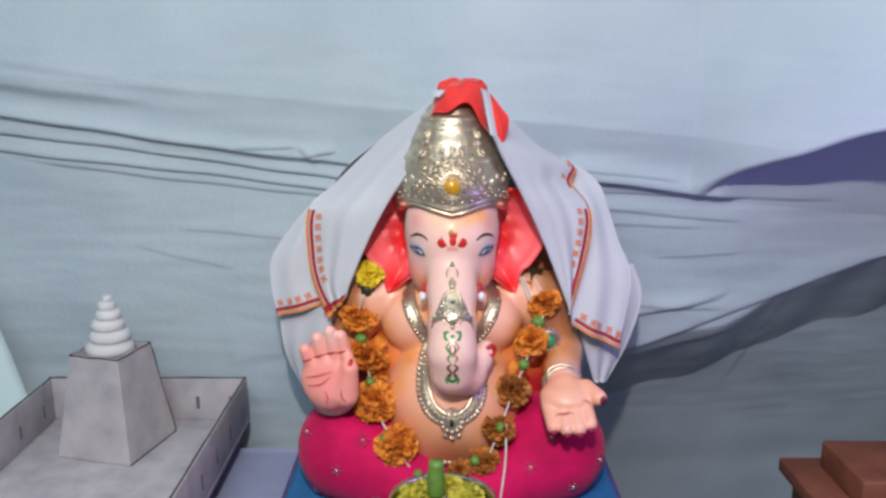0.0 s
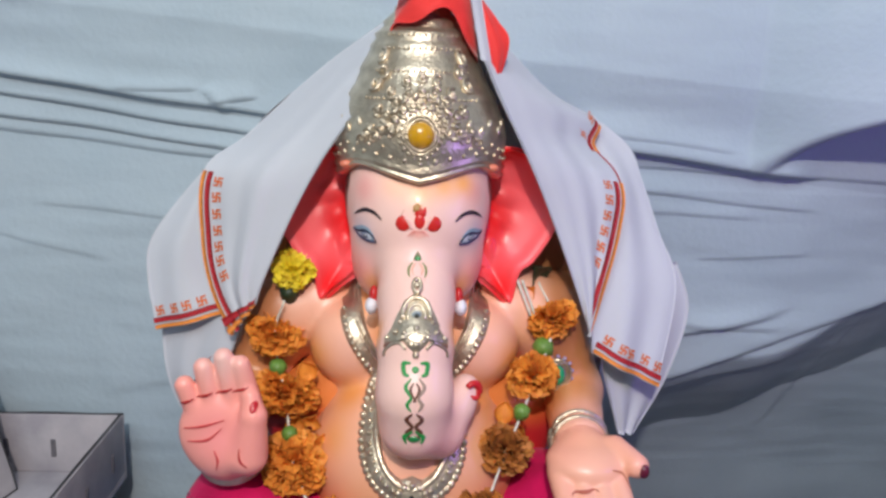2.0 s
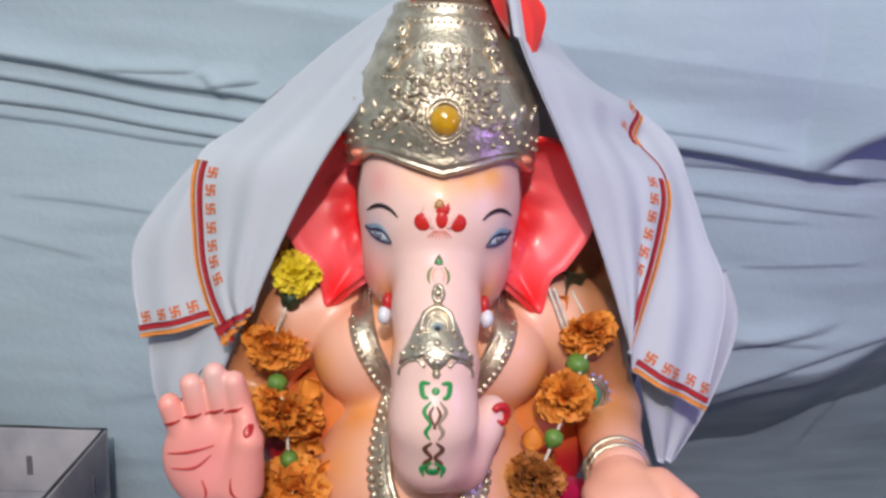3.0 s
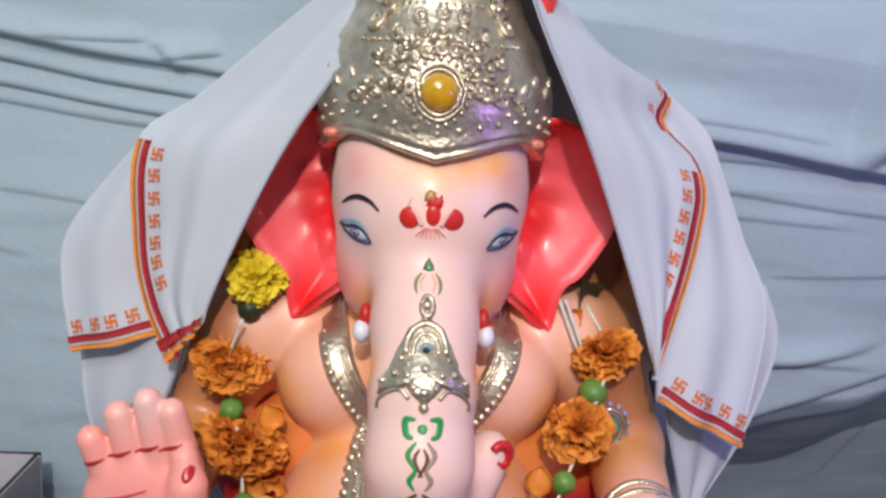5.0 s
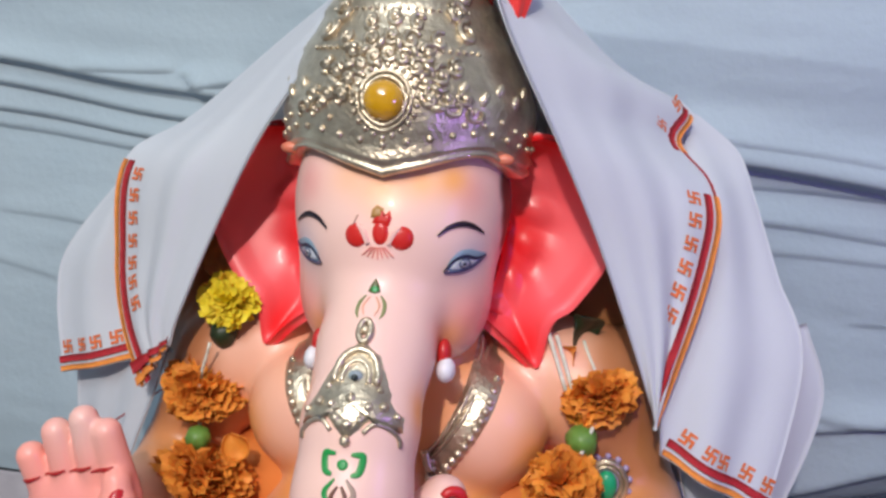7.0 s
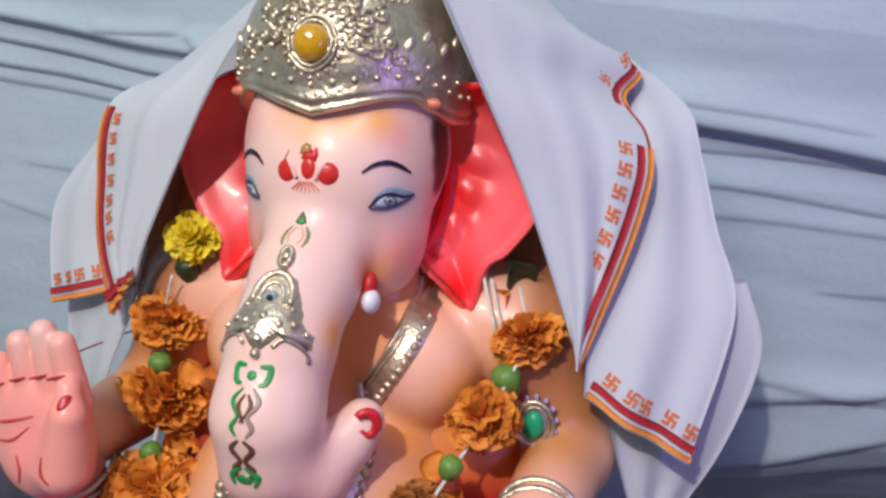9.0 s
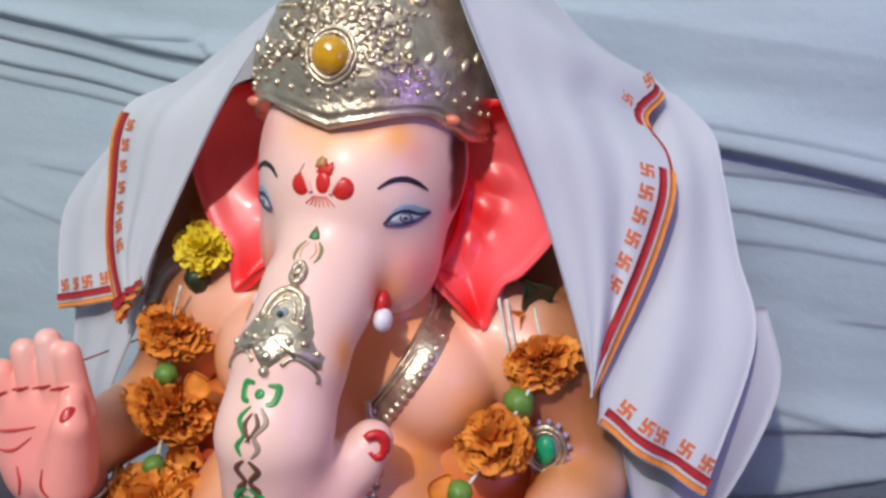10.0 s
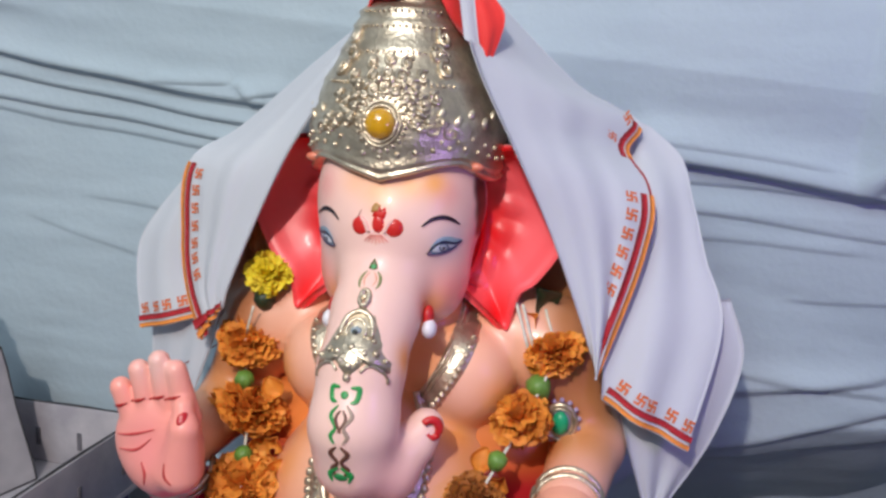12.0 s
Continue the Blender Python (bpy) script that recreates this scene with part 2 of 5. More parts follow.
def make_backdrop():
    xs = np.concatenate([np.linspace(-2.2, -0.95, 20)[:-1], np.linspace(-0.95, 1.05, 400), np.linspace(1.05, 2.2, 20)[1:]])
    zs = np.concatenate([np.linspace(-0.74, -0.1, 30)[:-1], np.linspace(-0.1, 0.30, 130)[:-1], np.linspace(0.30, 0.66, 230)[:-1], np.linspace(0.66, 1.88, 60)])
    X, Z = np.meshgrid(xs, zs, indexing="ij")
    D = np.zeros_like(X)
    # pleats that run together behind the statue: a soft swell above, a sharp drop below
    for a, b, w, h in (((-1.0, 0.585), (-0.17, 0.475), 0.016, 0.010), ((-1.0, 0.555), (-0.17, 0.452), 0.013, 0.009), ((-0.9, 0.570), (-0.30, 0.488), 0.006, 0.004),
                       ((-0.9, 0.515), (-0.17, 0.428), 0.014, 0.008), ((-0.62, 0.470), (-0.20, 0.418), 0.007, 0.004), ((-0.75, 0.62), (-0.33, 0.548), 0.05, 0.006),
                       ((-0.95, 0.625), (-0.55, 0.585), 0.02, 0.006), ((-0.70, 0.640), (-0.45, 0.600), 0.020, 0.003),
                       ((0.20, 0.455), (0.42, 0.425), 0.010, 0.016), ((0.20, 0.432), (0.55, 0.420), 0.008, 0.004), ((0.20, 0.470), (0.34, 0.452), 0.008, 0.003),
                       ((0.24, 0.400), (0.44, 0.385), 0.006, 0.003), ((0.24, 0.372), (0.38, 0.370), 0.005, 0.002), ((0.36, 0.318), (0.46, 0.322), 0.006, 0.002),
                       ((0.18, 0.235), (0.42, 0.228), 0.006, 0.004), ((0.26, 0.13), (0.72, 0.32), 0.012, 0.006),
                       ((0.20, 0.19), (0.42, 0.235), 0.010, 0.005), ((0.22, 0.10), (0.45, 0.17), 0.008, 0.005), ((0.30, 0.205), (0.44, 0.245), 0.005, 0.003),
                       ((-0.33, 0.497), (-0.26, 0.498), 0.004, 0.004), ((-0.225, 0.484), (-0.19, 0.490), 0.006, 0.005), ((-0.24, 0.495), (-0.222, 0.476), 0.003, 0.005),
                       ((0.55, 0.02), (0.58, 0.12), 0.008, 0.003), ((0.57, 0.10), (0.575, 0.24), 0.006, 0.002),
                       ((-0.36, 0.14), (-0.24, 0.16), 0.02, 0.003), ((-0.34, 0.22), (-0.22, 0.21), 0.02, 0.002), ((-0.50, 0.33), (-0.38, 0.30), 0.012, 0.002), ((-0.42, 0.36), (-0.28, 0.35), 0.010, 0.002)):
        d, s = seg_dist(X, Z, a, b)
        d = d + 0.0022 * np.sin(X * 9 + a[1] * 40) + 0.0008 * np.sin(X * 37)
        prof = np.where(d > 0, np.exp(-(d / (2.6 * w)) ** 2), np.exp(-(d / (0.0026 if w < 0.02 else 0.5 * w)) ** 2))
        D += h * prof * fade(s, 0.25)
    # the upper cloth bellies out over the lower one
    d, s = seg_dist(X, Z, (-1.0, 0.56), (0.25, 0.45))
    D += 0.030 * np.clip((d + 0.02) / 0.10, 0, 1) * np.exp(-np.clip(d, 0, 9) / 0.6)
    d, s = seg_dist(X, Z, (0.38, 0.43), (0.80, 0.640))
    d = d + 0.004 * np.sin(X * 21) + 0.002 * np.sin(X * 53)
    step = np.clip((d + 0.010) / 0.024, 0, 1)
    D += np.clip(1.0 * (X - 0.38), 0, 0.40) * step * step * (3 - 2 * step) * np.exp(-np.clip(d, 0, 9) / 0.40)
    # the lower cloth leans back, and below the slanting fold it falls away
    D -= 0.19 * np.clip(0.40 - Z, 0, 0.6) * np.clip((X - 0.12) / 0.15, 0, 1)
    d, s = seg_dist(X, Z, (0.24, 0.12), (0.72, 0.315))
    d = d + 0.010 * np.sin(X * 17) + 0.005 * np.sin(X * 41 + 1)
    back = np.clip(-d, 0, 0.60)
    back = back * back / (back + 0.006)
    D -= (1.0 * np.minimum(back, 0.15) + 0.25 * np.clip(back - 0.15, 0, 0.45)) * np.clip((X - 0.02) / 0.20, 0, 1)
    # soft sag and small creases
    N = np.zeros_like(X)
    for i in range(X.shape[0]):
        for j in range(X.shape[1]):
            p = Vector((X[i, j] * 3.0, 1.3, Z[i, j] * 6.0))
            N[i, j] = 0.010 * noise.noise(p) + 0.0020 * noise.noise(p * 3.3) + 0.0010 * noise.noise(Vector((p.x * 4, 7.7, p.z * 9)))
    D += N + 0.02 * np.sin(X * 2.2 + 0.5)
    P = np.stack([X, 0.215 - D, Z], axis=2)
    ob = thing("cloth_backdrop", (0, 0.2, -0.75), "pale blue-grey cloth backdrop gathered in long horizontal pleats", "backdrop", kind="structure")
    part("drape", sheet(P, 0.004), BACKCLOTH, ob)
    return ob


make_backdrop()


def make_table():
    t = thing("table", (0, 0, -0.76), "cloth-covered wooden table under the statue", "table")
    part("tabletop", box((-0.85, -0.34, -0.035), (0.24, 0.16, -0.004), 0.004), WOOD, t)
    for x in (-0.8, 0.17):
        for y in (-0.30, 0.12):
            part("leg", box((x, y, -0.76), (x + 0.05, y + 0.05, -0.035), 0.003), WOOD, t)
    c = thing("tablecloth", (0, 0, -0.004), "lilac-grey cloth spread over the table", "tablecloth")
    us = np.concatenate([[-0.42], np.linspace(-0.36, 0.155, 24)])
    vs = np.linspace(-0.87, 0.25, 70)
    P = np.zeros((len(us), len(vs), 3))
    for i, u in enumerate(us):
        for j, v in enumerate(vs):
            if i == 0:
                P[i, j] = (v, -0.36 - 0.012 * math.sin(v * 24), -0.45)
            else:
                P[i, j] = (v, u, -0.001 + 0.0012 * noise.noise(Vector((v * 14, u * 14, 0))))
    part("cloth", sheet(P, 0.003), TABLECLOTH, c)


make_table()


# ---- the statue: one mesh, shaped from blended solids ----
def ell(c, r):
    c, r = np.array(c, dtype=float), np.array(r, dtype=float)

    def f(p):
        q = p - c
        k0 = np.sqrt(((q / r) ** 2).sum(-1))
        k1 = np.sqrt(((q / (r * r)) ** 2).sum(-1)) + 1e-9
        return k0 * (k0 - 1) / k1
    return f, c - r, c + r


def cone(a, b, ra, rb):
    a, b = np.array(a, dtype=float), np.array(b, dtype=float)
    ba = b - a

    def f(p):
        t = np.clip(((p - a) @ ba) / (ba @ ba), 0, 1)
        return np.linalg.norm(p - a - t[..., None] * ba, axis=-1) - (ra + (rb - ra) * t)
    r = max(ra, rb)
    return f, np.minimum(a, b) - r, np.maximum(a, b) + r


def smin(a, b, k):
    h = np.clip(0.5 + 0.5 * (b - a) / k, 0, 1)
    return b + (a - b) * h - k * h * (1 - h)


def field(solids):
    def f(p):
        d = np.full(p.shape[:-1], 1.0)
        for (s, lo, hi), k in solids:
            d = smin(d, s(p), k)
        return d
    return f


def skin_mesh(solids, h):
    """The surface of blended solids, as quads on a grid of spacing h."""
    lo = np.min([s[1] for s, k in solids], axis=0) - 4 * h
    hi = np.max([s[2] for s, k in solids], axis=0) + 4 * h
    n = np.ceil((hi - lo) / h).astype(int) + 1
    D = np.full(n, 0.2)
    ax = [lo[i] + h * np.arange(n[i]) for i in range(3)]
    for (s, a, b), k in solids:
        i0 = np.maximum(((a - 0.03 - lo) / h).astype(int), 0)
        i1 = np.minimum(((b + 0.03 - lo) / h).astype(int) + 2, n)
        sl = tuple(slice(i0[i], i1[i]) for i in range(3))
        g = np.stack(np.meshgrid(*[ax[i][sl[i]] for i in range(3)], indexing="ij"), axis=-1)
        D[sl] = smin(D[sl], s(g), k)
    corners = [(i, j, k) for i in (0, 1) for j in (0, 1) for k in (0, 1)]
    m = n - 1
    at_ = lambda c: D[c[0]:c[0] + m[0], c[1]:c[1] + m[1], c[2]:c[2] + m[2]]
    inside = sum((at_(c) < 0).astype(int) for c in corners)
    act = (inside > 0) & (inside < 8)
    idx = np.full(m, -1)
    idx[act] = np.arange(act.sum())
    cell = np.argwhere(act)
    acc, cnt = np.zeros((len(cell), 3)), np.zeros(len(cell))
    for a in corners:
        for axis in range(3):
            if a[axis]:
                continue
            b = list(a)
            b[axis] = 1
            da = D[tuple((cell + np.array(a)).T)]
            db = D[tuple((cell + np.array(b)).T)]
            cross = (da < 0) != (db < 0)
            t = np.where(cross, da / np.where(cross, da - db, 1), 0)
            p = np.array(a)[None] + t[:, None] * (np.array(b) - np.array(a))[None]
            acc[cross] += p[cross]
            cnt[cross] += 1
    V = lo + h * (cell + acc / cnt[:, None])
    faces = []
    for axis in range(3):
        u, v = (axis + 1) % 3, (axis + 2) % 3
        sl0 = [slice(0, None)] * 3
        sl1 = [slice(0, None)] * 3
        sl0[axis], sl1[axis] = slice(0, -1), slice(1, None)
        sa, sb = D[tuple(sl0)] < 0, D[tuple(sl1)] < 0
        e = np.argwhere(sa != sb)
        flip = sa[tuple(e.T)]
        eu, ev = np.eye(3, dtype=int)[u], np.eye(3, dtype=int)[v]
        ok = (e[:, u] > 0) & (e[:, v] > 0) & (e[:, u] < m[u]) & (e[:, v] < m[v])
        e, flip = e[ok], flip[ok]
        q = [idx[tuple((e - a).T)] for a in (0 * eu, eu, eu + ev, ev)]
        q = np.stack(q, axis=1)
        q[~flip] = q[~flip][:, ::-1]
        faces.append(q)
    return V, np.concatenate(faces)


class Statue:
    """Collects the pieces of the one mesh: slot 0 paint, 1 gold, 2 velvet, 3 amber."""

    def __init__(self):
        self.v, self.f, self.m, self.c, self.n = [], [], [], [], 0

    def add(self, geo, slot, colour=(1, 1, 1)):
        v, f = geo
        v = np.asarray(v, dtype=float)
        c = colour(v) if callable(colour) else np.tile(np.array(colour, dtype=float), (len(v), 1))
        self.v.append(v)
        self.c.append(c)
        self.f += [tuple(int(i) + self.n for i in q) for q in f]
        self.m += [slot] * len(f)
        self.n += len(v)


def mix_spots(v, base, spots):
    c = np.tile(np.array(base, dtype=float), (len(v), 1))
    for x, y, z, r, col in spots:
        d = ((v - np.array((x, y, z))) ** 2).sum(1) / (r * r)
        w = np.exp(-d ** 4 if col is HAIR else -d)[:, None]
        c = c * (1 - w) + np.array(col) * w
    return c


PINK = (0.95, 0.50, 0.37)
PALE = (0.92, 0.60, 0.53)
BLUSH = (0.92, 0.32, 0.30)
OCHRE = (0.92, 0.36, 0.09)
HAIR = (0.03, 0.010, 0.010)
ROSE = (0.84, 0.30, 0.28)


def face_colour(v):
    spots = []
    for s in (-1, 1):
        spots += [(s * 0.048, -0.040, 0.390, 0.014, (0.66, 0.52, 0.58)), (s * 0.052, -0.030, 0.354, 0.021, BLUSH), (s * 0.040, -0.045, 0.338, 0.014, OCHRE),
                  (s * 0.066, -0.006, 0.428, 0.014, HAIR), (s * 0.067, -0.004, 0.413, 0.014, HAIR), (s * 0.067, -0.002, 0.400, 0.011, HAIR),
                  (s * 0.034, -0.09, 0.312, 0.012, OCHRE), (s * 0.055, -0.05, 0.43, 0.015, ROSE)]
    spots += [(0.0, -0.068, 0.432, 0.014, (0.92, 0.40, 0.08)), (0.022, -0.060, 0.436, 0.011, (0.92, 0.38, 0.07)), (0.040, -0.052, 0.437, 0.011, (0.92, 0.38, 0.07)),
              # last spot: the shaded underside of the trunk's bend, painted darker pink
              (-0.022, -0.062, 0.438, 0.013, (0.90, 0.45, 0.20)), (0.012, -0.10, 0.215, 0.03, (0.80, 0.32, 0.34))]
    return mix_spots(v, PALE, spots)


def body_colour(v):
    spots = []
    for s in (-1, 1):
        # the two brown arm spots also carry the shade under the shawl
        spots += [(s * 0.055, -0.020, 0.226, 0.024, OCHRE), (s * 0.100, -0.010, 0.262, 0.024, OCHRE), (s * 0.020, -0.03, 0.30, 0.028, OCHRE), (s * 0.012, -0.03, 0.27, 0.022, OCHRE),
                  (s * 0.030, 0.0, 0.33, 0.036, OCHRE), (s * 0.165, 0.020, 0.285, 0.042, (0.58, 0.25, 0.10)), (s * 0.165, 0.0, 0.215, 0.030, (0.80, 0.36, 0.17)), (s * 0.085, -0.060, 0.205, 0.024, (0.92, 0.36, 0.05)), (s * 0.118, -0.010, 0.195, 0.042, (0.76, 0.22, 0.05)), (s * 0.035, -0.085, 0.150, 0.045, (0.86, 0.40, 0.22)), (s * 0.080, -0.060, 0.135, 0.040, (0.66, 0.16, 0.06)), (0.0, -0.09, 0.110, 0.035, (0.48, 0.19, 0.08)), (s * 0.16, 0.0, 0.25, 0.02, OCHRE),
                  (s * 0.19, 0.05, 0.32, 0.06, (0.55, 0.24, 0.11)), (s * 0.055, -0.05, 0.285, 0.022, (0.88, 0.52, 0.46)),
                  (s * 0.14, 0.0, 0.215, 0.02, OCHRE), (s * 0.03, -0.05, 0.20, 0.02, (0.86, 0.42, 0.22))]
    c = mix_spots(v, PINK, spots)
    # brown paint over the outer arms, deepened with the shawl's shade
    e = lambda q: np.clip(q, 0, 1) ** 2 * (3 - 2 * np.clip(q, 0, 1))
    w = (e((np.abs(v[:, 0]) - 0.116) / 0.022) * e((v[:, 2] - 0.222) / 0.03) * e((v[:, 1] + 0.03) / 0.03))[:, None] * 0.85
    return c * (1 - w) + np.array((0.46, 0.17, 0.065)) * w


def waist_colour(v):
    w = np.clip((v[:, 2] - 0.185) / 0.03, 0, 1)[:, None]
    return np.array((0.58, 0.025, 0.03)) * (1 - w) + np.array((0.78, 0.22, 0.05)) * w


def palm_colour(v):
    # coral palm paint, reddened further by the glow that lies on the palms
    return mix_spots(v, (0.96, 0.37, 0.30), [(0.16, -0.10, 0.18, 0.06, (0.88, 0.48, 0.33)), (-0.163, -0.105, 0.225, 0.03, (0.90, 0.30, 0.28)), (-0.163, -0.105, 0.29, 0.02, (0.86, 0.52, 0.46)),
                                             (0.16, -0.08, 0.20, 0.02, (0.85, 0.40, 0.20)), (0.165, -0.13, 0.17, 0.03, (0.88, 0.48, 0.36))])


HEAD = [(ell((0, -0.002, 0.400), (0.0640, 0.064, 0.064)), 0.01), (ell((0, 0.012, 0.418), (0.0660, 0.056, 0.058)), 0.012),
        (ell((-0.032, -0.008, 0.364), (0.0285, 0.036, 0.044)), 0.008), (ell((0.032, -0.008, 0.364), (0.0285, 0.036, 0.044)), 0.008),
        (ell((-0.027, 0.002, 0.424), (0.037, 0.053, 0.048)), 0.010), (ell((0.027, 0.002, 0.424), (0.037, 0.053, 0.048)), 0.010),
        (cone((0, -0.012, 0.40), (0, -0.030, 0.365), 0.041, 0.037), 0.010),
        (cone((0, -0.030, 0.365), (0, -0.058, 0.335), 0.035, 0.033), 0.007),
        (cone((0, -0.060, 0.335), (0, -0.090, 0.305), 0.033, 0.031), 0.006),
        (cone((0, -0.092, 0.300), (0, -0.106, 0.265), 0.0320, 0.0305), 0.006),
        (cone((0, -0.106, 0.265), (0.001, -0.102, 0.238), 0.0305, 0.028), 0.010),
        (cone((0.001, -0.100, 0.238), (0.020, -0.088, 0.226), 0.029, 0.024), 0.010),
        (cone((0.020, -0.088, 0.226), (0.037, -0.076, 0.243), 0.022, 0.0155), 0.010),
        (cone((0.037, -0.076, 0.243), (0.045, -0.070, 0.256), 0.0150, 0.0135), 0.008)]
TORSO = [(ell((0, 0.058, 0.26), (0.108, 0.070, 0.085)), 0.01),
         (ell((0, 0.0, 0.15), (0.105, 0.098, 0.10)), 0.03),
         (ell((-0.054, 0.012, 0.270), (0.047, 0.039, 0.045)), 0.009), (ell((0.054, 0.012, 0.270), (0.047, 0.039, 0.045)), 0.009),
         (cone((0, 0.045, 0.30), (0, 0.02, 0.36), 0.06, 0.05), 0.02)]
ARMS = []
for s in (-1, 1):
    ARMS += [(cone((s * 0.095, 0.050, 0.298), (s * 0.126, 0.048, 0.290), 0.044, 0.043), 0.006),
             (cone((s * 0.130, 0.048, 0.290), (s * 0.162, 0.042, 0.215), 0.040, 0.031), 0.012),
             (cone((s * 0.162, 0.038, 0.212), (s * (0.160 if s < 0 else 0.153), -0.055, 0.208 if s < 0 else 0.201), 0.030, 0.024), 0.012),
             (cone((s * 0.115, 0.06, 0.29), (s * 0.175, 0.070, 0.30), 0.036, 0.030), 0.015),
             (cone((s * 0.175, 0.070, 0.30), (s * 0.180, 0.078, 0.38), 0.028, 0.020), 0.012)]
PALM_UP = [(ell((-0.163, -0.090, 0.222), (0.037, 0.017, 0.040)), 0.01), (cone((-0.161, -0.070, 0.190), (-0.161, -0.085, 0.205), 0.024, 0.026), 0.01),
           (cone((-0.140, -0.100, 0.205), (-0.134, -0.104, 0.242), 0.017, 0.011), 0.008),
           (cone((-0.134, -0.104, 0.242), (-0.137, -0.100, 0.258), 0.010, 0.008), 0.004)]
for x0, x1, z1 in ((-0.190, -0.193, 0.265), (-0.173, -0.177, 0.281), (-0.156, -0.160, 0.290), (-0.142, -0.146, 0.284)):
    PALM_UP.append((cone((x0 + 0.004, -0.090, 0.245), (x1, -0.094, z1), 0.0100, 0.0082), 0.0025))
PALM_OUT = [(ell((0.154, -0.086, 0.196), (0.036, 0.034, 0.019)), 0.01), (cone((0.152, -0.045, 0.204), (0.153, -0.07, 0.199), 0.022, 0.022), 0.01),
            (cone((0.180, -0.078, 0.204), (0.193, -0.106, 0.203), 0.013, 0.0105), 0.006)]
for x0, x1, y1, z1 in ((0.134, 0.136, -0.132, 0.174), (0.150, 0.152, -0.140, 0.174), (0.166, 0.168, -0.141, 0.175), (0.181, 0.183, -0.135, 0.179)):
    PALM_OUT.append((cone((x0 - 0.005, -0.095, 0.190), (x1 - 0.005, y1, z1), 0.0112, 0.0090), 0.003))
LEGS = []
for s in (-1, 1):
    LEGS += [(cone((s * 0.06, 0.02, 0.085), (s * 0.146, -0.032, 0.100), 0.075, 0.072), 0.02),
             (cone((s * 0.142, -0.040, 0.088), (s * 0.03, -0.105, 0.060), 0.062, 0.042), 0.02)]
LEGS += [(ell((0, 0.03, 0.08), (0.13, 0.09, 0.07)), 0.03)]

face_field, torso_field = field(HEAD), field(TORSO)
arm_field = field(ARMS)
leg_field = field(LEGS)
palm_up_field, palm_out_field = field(PALM_UP), field(PALM_OUT)


def front_of(f, x, z, lift=0.0, start=-0.26):
    """Where a line from the front at x, z meets a field; lift stands it proud."""
    x, z = np.asarray(x, dtype=float), np.asarray(z, dtype=float)
    y = np.full(x.shape, start)
    for _ in range(90):
        y = y + np.clip(f(np.stack([x, y, z], -1)), -0.01, 0.05) * 0.8
        y = np.minimum(y, 0.1)
    return np.stack([x, y - lift, z], -1)


def decal(f, outline, lift=0.0012, rings=5, dome=0.0, closed=True):
    """A painted or raised patch of that outline (x, z) laid on a field."""
    o = np.array(outline, dtype=float)
    c = o.mean(0)
    n = len(o)
    v, q = [], []
    for k in range(rings + 1):
        w = k / rings
        p = c + (o - c) * w
        edge = lift + dome * (1 - w ** 2) if k < rings else -0.0008
        v.append(front_of(f, p[:, 0], p[:, 1], edge))
    v = np.concatenate(v)
    for k in range(rings):
        for i in range(n):
            j = (i + 1) % n
            q.append((k * n + i, (k + 1) * n + i, (k + 1) * n + j, k * n + j))
    return v, q


def oval(cx, cz, rx, rz, n=20, turn=0.0):
    a = np.linspace(0, 2 * math.pi, n, endpoint=False)
    x, z = rx * np.cos(a), rz * np.sin(a)
    t = radians(turn)
    return np.stack([cx + x * math.cos(t) - z * math.sin(t), cz + x * math.sin(t) + z * math.cos(t)], 1)


def stroke(f, pts, widths, lift=0.0012, steps=24, dome=0.0, across=7):
    """A brush stroke or ribbon along pts (x, z), laid on a field."""
    p = spline([(x, 0, z) for x, z in pts], steps)[:, [0, 2]]
    t = np.gradient(p, axis=0)
    t /= np.linalg.norm(t, axis=1, keepdims=True) + 1e-9
    nn = np.stack([-t[:, 1], t[:, 0]], 1)
    w = np.interp(np.linspace(0, 1, steps), np.linspace(0, 1, len(widths)), widths)
    v, q = [], []
    for k in range(across):
        s = -1 + 2 * k / (across - 1)
        pp = p + nn * (w * s / 2)[:, None]
        edge = -0.0006 if k in (0, across - 1) else lift + dome * (1 - s * s)
        v.append(front_of(f, pp[:, 0], pp[:, 1], edge))
    v = np.concatenate(v)
    for k in range(across - 1):
        for i in range(steps - 1):
            q.append((k * steps + i, k * steps + i + 1, (k + 1) * steps + i + 1, (k + 1) * steps + i))
    return v, q


# crown: a tall ringed cone over a bulging base
CROWN_PROFILE = [(0.058, 0.436), (0.075, 0.4365), (0.0775, 0.4385), (0.0770, 0.4405), (0.0758, 0.4420), (0.0776, 0.4435), (0.0783, 0.4460), (0.0772, 0.4485), (0.0785, 0.455),
                 (0.0800, 0.470), (0.0785, 0.480), (0.0750, 0.490), (0.0715, 0.499), (0.0690, 0.504), (0.0688, 0.507), (0.0668, 0.510), (0.0648, 0.513),
                 (0.0625, 0.516), (0.0582, 0.524), (0.0568, 0.527), (0.0564, 0.530), (0.0545, 0.533), (0.0500, 0.540), (0.0470, 0.546), (0.0472, 0.549),
                 (0.0450, 0.552), (0.0420, 0.556), (0.0430, 0.560), (0.0390, 0.563), (0.0350, 0.567), (0.0355, 0.571), (0.0310, 0.575), (0.0260, 0.580),
                 (0.0255, 0.584), (0.0190, 0.588), (0.0100, 0.592), (0.0001, 0.594)]
CROWN_Y, SQUASH = 0.018, 1.06


